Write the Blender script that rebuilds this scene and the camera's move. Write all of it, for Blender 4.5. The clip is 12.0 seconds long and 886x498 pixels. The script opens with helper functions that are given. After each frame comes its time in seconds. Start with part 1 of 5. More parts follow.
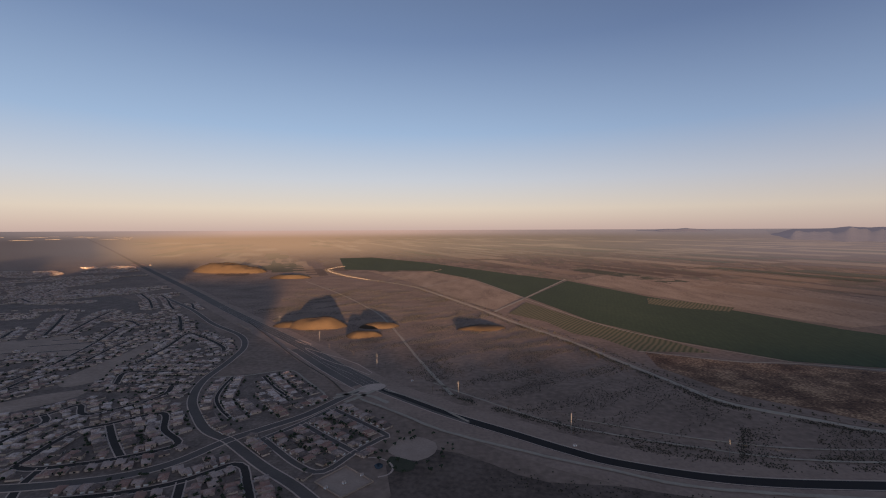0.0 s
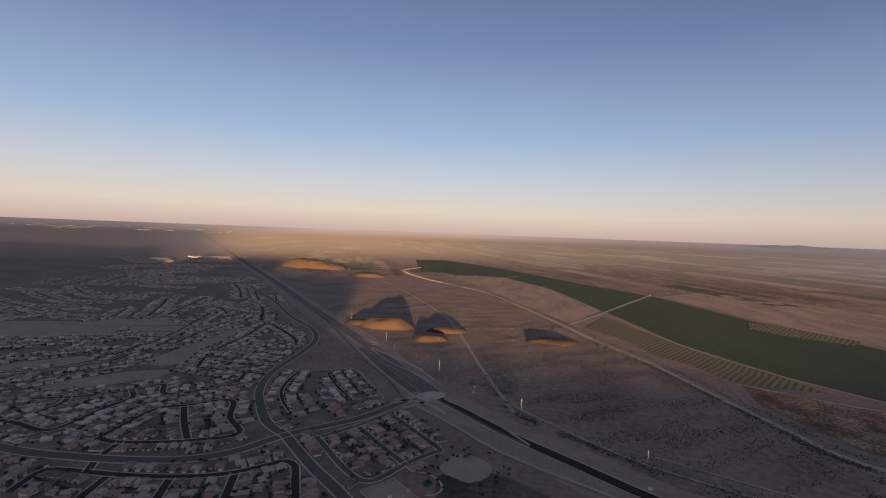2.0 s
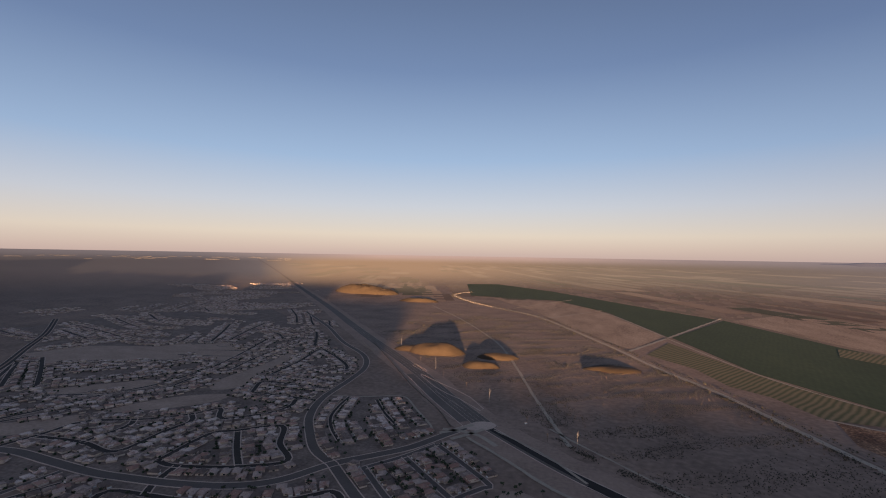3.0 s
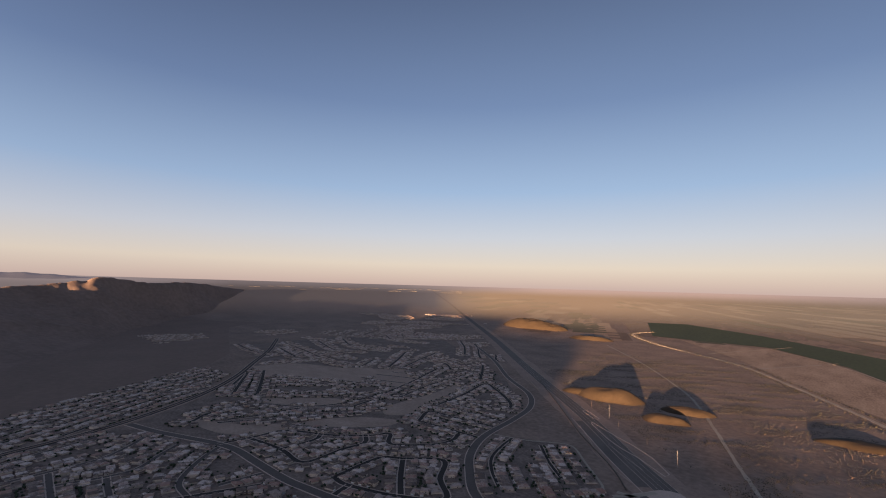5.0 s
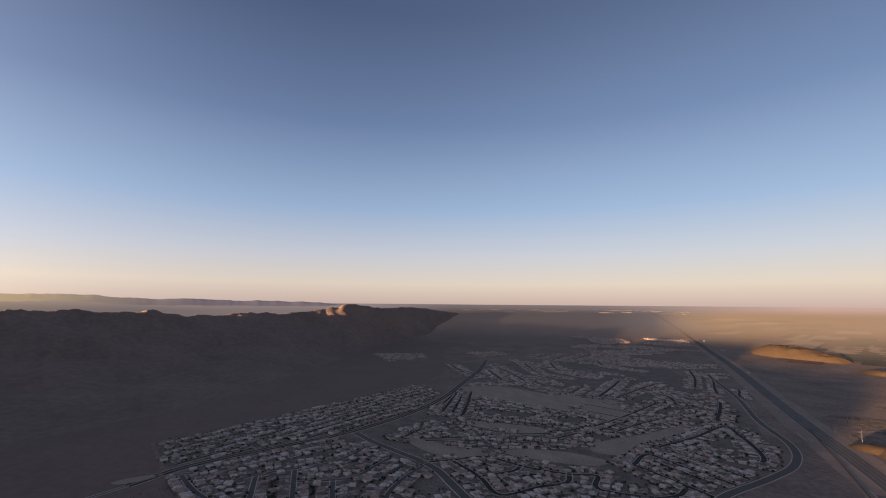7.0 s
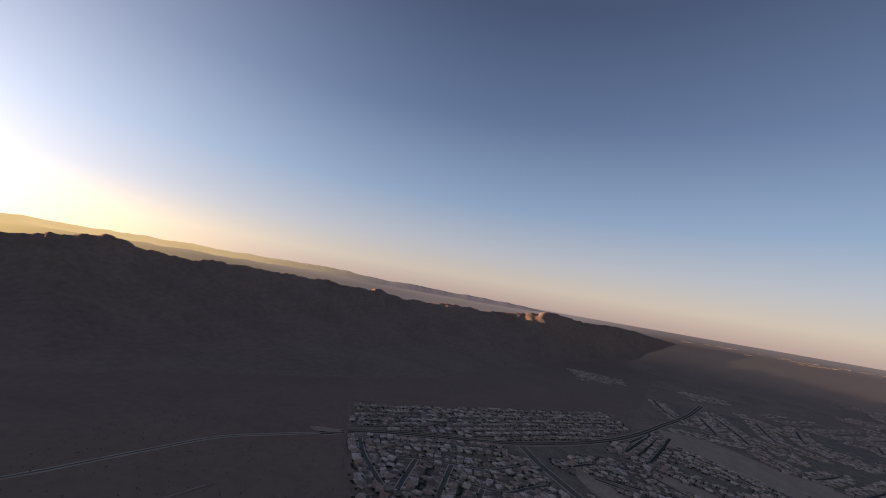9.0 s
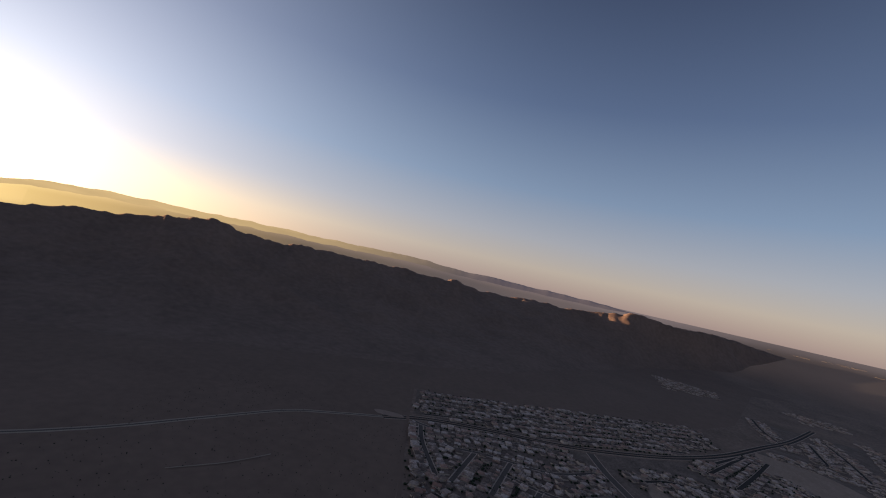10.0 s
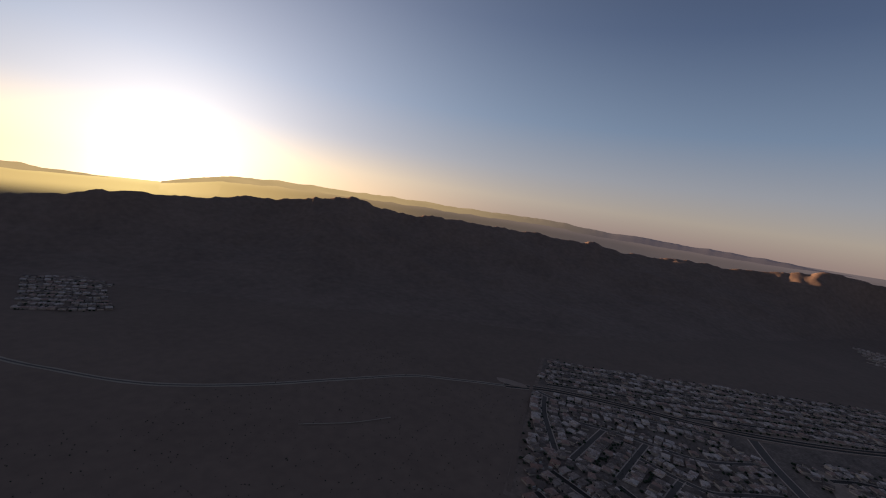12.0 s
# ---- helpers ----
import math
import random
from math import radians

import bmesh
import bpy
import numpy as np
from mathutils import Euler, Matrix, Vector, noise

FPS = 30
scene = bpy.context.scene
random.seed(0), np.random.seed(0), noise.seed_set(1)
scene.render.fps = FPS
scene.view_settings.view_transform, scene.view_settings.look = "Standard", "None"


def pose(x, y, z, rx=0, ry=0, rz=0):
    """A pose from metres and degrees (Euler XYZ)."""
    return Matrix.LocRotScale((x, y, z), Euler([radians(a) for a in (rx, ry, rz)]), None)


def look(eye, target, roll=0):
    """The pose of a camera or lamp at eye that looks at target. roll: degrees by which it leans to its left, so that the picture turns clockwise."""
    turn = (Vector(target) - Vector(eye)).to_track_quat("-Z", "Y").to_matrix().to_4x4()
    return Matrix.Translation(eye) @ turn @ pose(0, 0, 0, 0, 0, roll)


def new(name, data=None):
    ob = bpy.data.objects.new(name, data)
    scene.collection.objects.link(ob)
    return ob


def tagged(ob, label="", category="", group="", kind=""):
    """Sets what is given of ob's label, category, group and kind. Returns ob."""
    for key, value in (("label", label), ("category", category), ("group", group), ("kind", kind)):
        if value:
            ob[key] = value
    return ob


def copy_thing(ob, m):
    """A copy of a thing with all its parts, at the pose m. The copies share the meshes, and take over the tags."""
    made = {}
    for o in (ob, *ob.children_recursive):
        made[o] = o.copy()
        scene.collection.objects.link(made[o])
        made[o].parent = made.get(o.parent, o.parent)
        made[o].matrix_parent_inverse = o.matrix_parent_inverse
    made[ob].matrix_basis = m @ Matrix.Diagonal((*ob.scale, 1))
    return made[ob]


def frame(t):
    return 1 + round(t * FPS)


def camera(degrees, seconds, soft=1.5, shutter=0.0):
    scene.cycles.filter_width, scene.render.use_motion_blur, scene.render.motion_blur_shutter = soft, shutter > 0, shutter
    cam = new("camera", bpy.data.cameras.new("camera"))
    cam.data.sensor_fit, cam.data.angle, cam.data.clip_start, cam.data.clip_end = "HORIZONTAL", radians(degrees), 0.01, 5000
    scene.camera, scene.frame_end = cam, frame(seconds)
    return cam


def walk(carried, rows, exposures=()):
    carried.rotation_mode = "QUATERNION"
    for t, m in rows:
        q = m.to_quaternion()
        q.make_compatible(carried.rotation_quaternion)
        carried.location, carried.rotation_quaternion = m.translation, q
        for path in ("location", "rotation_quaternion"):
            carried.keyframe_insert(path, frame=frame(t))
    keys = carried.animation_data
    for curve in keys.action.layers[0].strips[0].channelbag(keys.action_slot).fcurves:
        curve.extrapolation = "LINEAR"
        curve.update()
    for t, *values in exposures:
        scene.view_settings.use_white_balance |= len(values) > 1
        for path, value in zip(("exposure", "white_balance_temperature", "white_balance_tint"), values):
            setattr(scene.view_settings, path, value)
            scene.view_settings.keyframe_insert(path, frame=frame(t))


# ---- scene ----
cam = camera(89.6, 12.0, soft=1.1)


def shot(t, x, y, z, yaw, pitch, roll):
    a, p = radians(yaw), radians(pitch)
    ahead = Vector((-math.sin(a) * math.cos(p), math.cos(a) * math.cos(p), math.sin(p)))
    eye = Vector((x, y, z))
    return t, look(eye, eye + ahead * 100, roll)


walk(cam, [
    shot(0.0, 0.00, 0.00, 299.25, 0.00, -2.45, -0.24),
    shot(0.5, 3.83, 10.70, 299.33, 2.19, -2.36, 0.11),
    shot(1.0, 7.82, 21.07, 299.50, 4.67, -2.28, 0.75),
    shot(1.5, 12.15, 30.93, 299.60, 7.41, -2.21, 2.04),
    shot(2.0, 16.19, 40.22, 299.39, 10.01, -2.04, 2.12),
    shot(2.5, 19.86, 49.11, 299.06, 12.98, -0.64, 0.80),
    shot(2.7, 21.23, 52.56, 298.97, 14.38, 0.12, 0.69),
    shot(4.3, 25.72, 75.32, 299.53, 29.99, 3.27, 2.74),
    shot(4.5, 24.88, 79.78, 299.46, 32.36, 3.63, 2.41),
    shot(5.0, 22.24, 91.58, 299.14, 38.37, 4.73, 1.58),
    shot(5.5, 18.87, 104.88, 298.54, 44.52, 5.40, 0.24),
    shot(6.0, 14.87, 119.87, 297.81, 51.22, 6.17, 0.02),
    shot(6.5, 10.33, 136.61, 297.37, 58.02, 6.81, -0.25),
    shot(7.0, 5.05, 154.65, 297.74, 64.77, 7.09, 0.45),
    shot(7.5, -1.07, 173.32, 298.52, 71.52, 7.38, 1.74),
    shot(7.7, -3.67, 180.82, 298.88, 74.06, 7.62, 1.87),
    shot(8.5, -16.7, 207.5, 302.8, 85.0, 6.75, 6.7),
    shot(9.3, -30.34, 234.19, 307.57, 95.11, 4.93, 10.9),
    shot(9.5, -34.39, 239.84, 308.73, 96.51, 4.67, 11.2),
    shot(10.0, -46.13, 253.25, 310.63, 102.33, 2.42, 12.68),
    shot(10.5, -58.80, 264.80, 313.05, 107.42, 0.73, 12.56),
    shot(11.0, -72.45, 274.10, 315.71, 111.25, -1.23, 10.96),
    shot(11.5, -86.80, 281.57, 318.10, 115.26, -3.78, 9.78),
    shot(12.0, -101.37, 288.10, 320.10, 119.11, -5.27, 8.98),
], exposures=[(0.0, 2.12), (5.5, 2.18), (7.6, 2.18), (9.5, 1.76), (12.0, 1.3)])

# ---- light: a low sun over the ridge and the evening sky ----
SUN_YAW, SUN_EL = 194.0, 2.35


def toward(yaw, el):
    a, e = radians(yaw), radians(el)
    return Vector((-math.sin(a) * math.cos(e), math.cos(a) * math.cos(e), math.sin(e)))


world = bpy.data.worlds.new("evening_sky")
scene.world = world
world.use_nodes = True
wn, wl = world.node_tree.nodes, world.node_tree.links
wn.clear()
sky = wn.new("ShaderNodeTexSky")
sky.sky_type, sky.sun_disc = "NISHITA", False
sky.sun_elevation, sky.sun_rotation = radians(SUN_EL), radians(-SUN_YAW)
sky.altitude, sky.air_density, sky.dust_density, sky.ozone_density = 300, 1.0, 0.6, 2.0
bg = wn.new("ShaderNodeBackground")
bg.inputs["Strength"].default_value = 0.4
wout = wn.new("ShaderNodeOutputWorld")
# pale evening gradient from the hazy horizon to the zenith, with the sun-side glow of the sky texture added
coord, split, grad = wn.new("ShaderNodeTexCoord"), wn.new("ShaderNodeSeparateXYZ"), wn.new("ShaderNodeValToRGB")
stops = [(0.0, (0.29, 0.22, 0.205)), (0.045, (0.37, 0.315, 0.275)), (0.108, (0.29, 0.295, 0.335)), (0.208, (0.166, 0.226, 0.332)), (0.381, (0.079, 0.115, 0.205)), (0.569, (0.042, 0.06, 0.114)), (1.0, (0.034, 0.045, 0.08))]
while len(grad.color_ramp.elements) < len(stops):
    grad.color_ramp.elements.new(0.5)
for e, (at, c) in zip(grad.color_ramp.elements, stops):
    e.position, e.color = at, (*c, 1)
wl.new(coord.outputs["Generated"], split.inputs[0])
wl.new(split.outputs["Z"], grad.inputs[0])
soft_sky = wn.new("ShaderNodeHueSaturation")
soft_sky.inputs["Saturation"].default_value, soft_sky.inputs["Value"].default_value = 0.8, 0.03
wl.new(sky.outputs[0], soft_sky.inputs["Color"])
total = wn.new("ShaderNodeMix")
total.data_type, total.blend_type, total.inputs[0].default_value = "RGBA", "ADD", 1.0
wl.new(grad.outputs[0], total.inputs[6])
wl.new(soft_sky.outputs[0], total.inputs[7])
near_sun, facing = wn.new("ShaderNodeVectorMath"), wn.new("ShaderNodeMath")
near_sun.operation, near_sun.inputs[1].default_value = "DOT_PRODUCT", toward(151.5, -0.6)
facing.operation, facing.inputs[1].default_value = "MAXIMUM", 0.0
wl.new(coord.outputs["Generated"], near_sun.inputs[0])
wl.new(near_sun.outputs["Value"], facing.inputs[0])
glow = total
for power, colour in ((5, (0.165, 0.165, 0.19)), (16, (0.34, 0.29, 0.29)), (60, (0.5, 0.44, 0.36)), (420, (2.2, 2.0, 1.4))):
    lobe, scaled, more = wn.new("ShaderNodeMath"), wn.new("ShaderNodeMix"), wn.new("ShaderNodeMix")
    lobe.operation, lobe.inputs[1].default_value = "POWER", power
    wl.new(facing.outputs[0], lobe.inputs[0])
    scaled.data_type, scaled.inputs[6].default_value, scaled.inputs[7].default_value = "RGBA", (0, 0, 0, 1), (*colour, 1)
    wl.new(lobe.outputs[0], scaled.inputs[0])
    more.data_type, more.blend_type, more.inputs[0].default_value = "RGBA", "ADD", 1.0
    wl.new(glow.outputs[2], more.inputs[6])
    wl.new(scaled.outputs[2], more.inputs[7])
    glow = more
# yellow band low over the sunset
low, west, band, gold, warm = wn.new("ShaderNodeMapRange"), wn.new("ShaderNodeMath"), wn.new("ShaderNodeMath"), wn.new("ShaderNodeMix"), wn.new("ShaderNodeMix")
low.inputs[1].default_value, low.inputs[2].default_value, low.inputs[3].default_value, low.inputs[4].default_value = -0.02, 0.13, 1.0, 0.0
low.interpolation_type = "SMOOTHSTEP"
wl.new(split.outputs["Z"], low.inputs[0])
west.operation, west.inputs[1].default_value, band.operation = "POWER", 9, "MULTIPLY"
wl.new(facing.outputs[0], west.inputs[0]), wl.new(west.outputs[0], band.inputs[0]), wl.new(low.outputs[0], band.inputs[1])
gold.data_type, gold.inputs[6].default_value, gold.inputs[7].default_value = "RGBA", (0, 0, 0, 1), (0.85, 0.50, 0.04, 1)
wl.new(band.outputs[0], gold.inputs[0])
warm.data_type, warm.blend_type, warm.inputs[0].default_value = "RGBA", "ADD", 1.0
wl.new(glow.outputs[2], warm.inputs[6]), wl.new(gold.outputs[2], warm.inputs[7])
# the deeper blue away from the sun
deep = warm
for yaw, el, power, amount in ((-52, 34, 5, 0.32), (82, 38, 9, 0.2)):
    away, forward, lobe, darker = wn.new("ShaderNodeVectorMath"), wn.new("ShaderNodeMath"), wn.new("ShaderNodeMath"), wn.new("ShaderNodeMix")
    away.operation, away.inputs[1].default_value = "DOT_PRODUCT", toward(yaw, el)
    forward.operation, forward.inputs[1].default_value = "MAXIMUM", 0.0
    lobe.operation, lobe.inputs[1].default_value = "POWER", power
    wl.new(coord.outputs["Generated"], away.inputs[0]), wl.new(away.outputs["Value"], forward.inputs[0]), wl.new(forward.outputs[0], lobe.inputs[0])
    darker.data_type, darker.blend_type, darker.inputs[7].default_value = "RGBA", "MULTIPLY", (1 - amount, 1 - amount, 1 - amount * 0.85, 1)
    wl.new(lobe.outputs[0], darker.inputs[0]), wl.new(deep.outputs[2], darker.inputs[6])
    deep = darker
wl.new(deep.outputs[2], bg.inputs["Color"])
wl.new(bg.outputs[0], wout.inputs["Surface"])

sun_data = bpy.data.lights.new("sun", "SUN")
sun_data.energy, sun_data.angle, sun_data.color = 5.0, radians(0.5), (1.0, 0.62, 0.36)
sun = new("sun", sun_data)
sun.matrix_world = look(toward(SUN_YAW, SUN_EL) * 1000, (0, 0, 0))

# ---- materials ----


def material(name, colours, scale, rough=0.9, grain=None, bump=0.0, stretch=(1, 1, 1), vary=0.0, metal=0.0, turn=0.0, island=0.0, spread=0.4):
    """A procedural surface: a ramp of colours over two scales of noise, with relief, in metres of the place."""
    m = bpy.data.materials.new(name)
    m.use_nodes = True
    n, l = m.node_tree.nodes, m.node_tree.links
    b = n["Principled BSDF"]
    b.inputs["Roughness"].default_value, b.inputs["Metallic"].default_value = rough, metal
    b.inputs["Specular IOR Level"].default_value = 0.2
    geo = n.new("ShaderNodeNewGeometry")
    mp = n.new("ShaderNodeMapping")
    mp.inputs["Scale"].default_value, mp.inputs["Rotation"].default_value[2] = stretch, turn
    l.new(geo.outputs["Position"], mp.inputs["Vector"])
    big, fine = n.new("ShaderNodeTexNoise"), n.new("ShaderNodeTexNoise")
    big.inputs["Scale"].default_value, fine.inputs["Scale"].default_value = 1 / scale, 1 / (grain or scale / 9)
    big.inputs["Detail"].default_value, fine.inputs["Detail"].default_value = 5, 4
    big.inputs["Roughness"].default_value = 0.6
    for t in (big, fine):
        l.new(mp.outputs[0], t.inputs["Vector"])
    mix = n.new("ShaderNodeMix")
    mix.inputs[0].default_value = 0.5
    l.new(big.outputs["Fac"], mix.inputs[2]), l.new(fine.outputs["Fac"], mix.inputs[3])
    value = mix.outputs[0]
    if vary or island:
        info, add = (n.new("ShaderNodeObjectInfo") if vary else geo), n.new("ShaderNodeMath")
        source, vary = info.outputs["Random" if vary else "Random Per Island"], vary or island
        add.operation = "MULTIPLY_ADD"
        l.new(source, add.inputs[0])
        add.inputs[1].default_value = vary
        sub = n.new("ShaderNodeMath")
        sub.operation = "SUBTRACT"
        l.new(value, sub.inputs[0])
        sub.inputs[1].default_value = vary / 2
        l.new(sub.outputs[0], add.inputs[2])
        value = add.outputs[0]
    ramp = n.new("ShaderNodeValToRGB")
    e = ramp.color_ramp.elements
    while len(e) < len(colours):
        e.new(0.5)
    for i, c in enumerate(colours):
        e[i].position, e[i].color = 0.5 + spread * (i / max(1, len(colours) - 1) - 0.5), (*c, 1)
    l.new(value, ramp.inputs[0])
    l.new(ramp.outputs[0], b.inputs["Base Color"])
    if bump:
        bp = n.new("ShaderNodeBump")
        bp.inputs["Strength"].default_value, bp.inputs["Distance"].default_value = 0.8, bump
        l.new(mix.outputs[0], bp.inputs["Height"]), l.new(bp.outputs[0], b.inputs["Normal"])
    return m


def add_plots(m, size, colours, amount, turn=0.0, stretch=(1, 1, 1)):
    """Lays a patchwork of farm plots over a ground material, outward of the town."""
    n, l = m.node_tree.nodes, m.node_tree.links
    b = n["Principled BSDF"]
    old = b.inputs["Base Color"].links[0].from_socket
    geo, mp, vor = n.new("ShaderNodeNewGeometry"), n.new("ShaderNodeMapping"), n.new("ShaderNodeTexVoronoi")
    mp.inputs["Scale"].default_value, mp.inputs["Rotation"].default_value[2] = stretch, turn
    vor.distance = "CHEBYCHEV"
    vor.inputs["Scale"].default_value, vor.inputs["Randomness"].default_value = 1 / size, 0.75
    l.new(geo.outputs["Position"], mp.inputs["Vector"]), l.new(mp.outputs[0], vor.inputs["Vector"])
    ramp = n.new("ShaderNodeValToRGB")
    ramp.color_ramp.interpolation = "CONSTANT"
    e = ramp.color_ramp.elements
    while len(e) < len(colours):
        e.new(0.5)
    for i, c in enumerate(colours):
        e[i].position, e[i].color = i / len(colours), (*c, 1)
    sep = n.new("ShaderNodeSeparateColor")
    l.new(vor.outputs["Color"], sep.inputs[0]), l.new(sep.outputs[0], ramp.inputs[0])
    # only the plain beyond the highway: distance along its normal and away from the town
    dot = n.new("ShaderNodeVectorMath")
    dot.operation = "DOT_PRODUCT"
    dot.inputs[1].default_value = (0.77, 0.64, 0.0)
    l.new(geo.outputs["Position"], dot.inputs[0])
    rng = n.new("ShaderNodeMapRange")
    rng.inputs[1].default_value, rng.inputs[2].default_value, rng.inputs[4].default_value = 1250, 2300, amount
    l.new(dot.outputs["Value"], rng.inputs[0])
    mix = n.new("ShaderNodeMix")
    mix.data_type = "RGBA"
    l.new(rng.outputs[0], mix.inputs[0]), l.new(old, mix.inputs[6]), l.new(ramp.outputs[0], mix.inputs[7])
    l.new(mix.outputs[2], b.inputs["Base Color"])


def add_rows(m, spacing, turn, dark, amount):
    """Planting rows across a field."""
    n, l = m.node_tree.nodes, m.node_tree.links
    b = n["Principled BSDF"]
    old = b.inputs["Base Color"].links[0].from_socket
    geo, mp, wave = n.new("ShaderNodeNewGeometry"), n.new("ShaderNodeMapping"), n.new("ShaderNodeTexWave")
    mp.inputs["Rotation"].default_value[2] = turn
    wave.inputs["Scale"].default_value = 0.314 / spacing
    wave.inputs["Distortion"].default_value, wave.inputs["Detail"].default_value = 5.0, 4.0
    wave.inputs["Detail Scale"].default_value = 0.3
    l.new(geo.outputs["Position"], mp.inputs["Vector"]), l.new(mp.outputs[0], wave.inputs["Vector"])
    mul = n.new("ShaderNodeMath")
    mul.operation, mul.inputs[1].default_value = "MULTIPLY", amount
    l.new(wave.outputs["Fac"], mul.inputs[0])
    mix = n.new("ShaderNodeMix")
    mix.data_type = "RGBA"
    mix.inputs[7].default_value = (*dark, 1)
    l.new(mul.outputs[0], mix.inputs[0]), l.new(old, mix.inputs[6])
    l.new(mix.outputs[2], b.inputs["Base Color"])


SOIL = [(0.18, 0.122, 0.09), (0.25, 0.171, 0.127), (0.325, 0.224, 0.167)]
M_GROUND = material("desert_soil", SOIL, 130, grain=11, bump=0.1, spread=0.26)
PLOTS = [(0.26, 0.175, 0.105), (0.17, 0.14, 0.075), (0.34, 0.235, 0.15), (0.20, 0.135, 0.09), (0.25, 0.17, 0.11), (0.15, 0.13, 0.072), (0.30, 0.205, 0.135), (0.16, 0.105, 0.075)]
add_plots(M_GROUND, 42, PLOTS, 0.5, 0.5, (1.0, 0.45, 1))
M_ROCK = material("mountain_rock", [(0.18, 0.121, 0.092), (0.24, 0.163, 0.124), (0.30, 0.206, 0.158)], 190, grain=22, bump=0.9)


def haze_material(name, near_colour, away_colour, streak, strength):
    """Land and ranges in painted evening haze: a plain glowing distance, warmer towards the sun."""
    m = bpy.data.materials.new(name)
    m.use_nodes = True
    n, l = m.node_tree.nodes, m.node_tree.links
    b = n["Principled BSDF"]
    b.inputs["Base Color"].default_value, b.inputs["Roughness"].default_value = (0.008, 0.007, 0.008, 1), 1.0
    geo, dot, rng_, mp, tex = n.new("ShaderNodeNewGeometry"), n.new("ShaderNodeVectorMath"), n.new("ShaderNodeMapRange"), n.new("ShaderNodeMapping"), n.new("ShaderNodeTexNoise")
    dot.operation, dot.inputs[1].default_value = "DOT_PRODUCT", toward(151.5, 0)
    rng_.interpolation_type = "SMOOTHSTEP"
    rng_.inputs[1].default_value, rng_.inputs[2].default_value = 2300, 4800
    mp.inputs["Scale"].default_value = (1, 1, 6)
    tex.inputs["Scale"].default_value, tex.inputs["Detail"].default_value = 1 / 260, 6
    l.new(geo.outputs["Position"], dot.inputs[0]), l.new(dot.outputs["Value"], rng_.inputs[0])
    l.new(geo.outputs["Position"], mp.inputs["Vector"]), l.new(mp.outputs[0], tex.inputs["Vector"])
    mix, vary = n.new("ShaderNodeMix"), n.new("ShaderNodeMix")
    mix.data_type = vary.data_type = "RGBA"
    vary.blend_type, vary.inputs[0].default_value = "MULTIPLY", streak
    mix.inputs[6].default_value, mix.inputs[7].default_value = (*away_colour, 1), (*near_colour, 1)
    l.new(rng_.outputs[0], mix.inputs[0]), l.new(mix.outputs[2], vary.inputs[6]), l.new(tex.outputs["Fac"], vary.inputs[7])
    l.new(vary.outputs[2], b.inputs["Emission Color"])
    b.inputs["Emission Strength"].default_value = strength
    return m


# haze and sunset warmth are put into the emission of the ranges
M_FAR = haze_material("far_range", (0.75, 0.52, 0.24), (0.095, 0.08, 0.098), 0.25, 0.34)


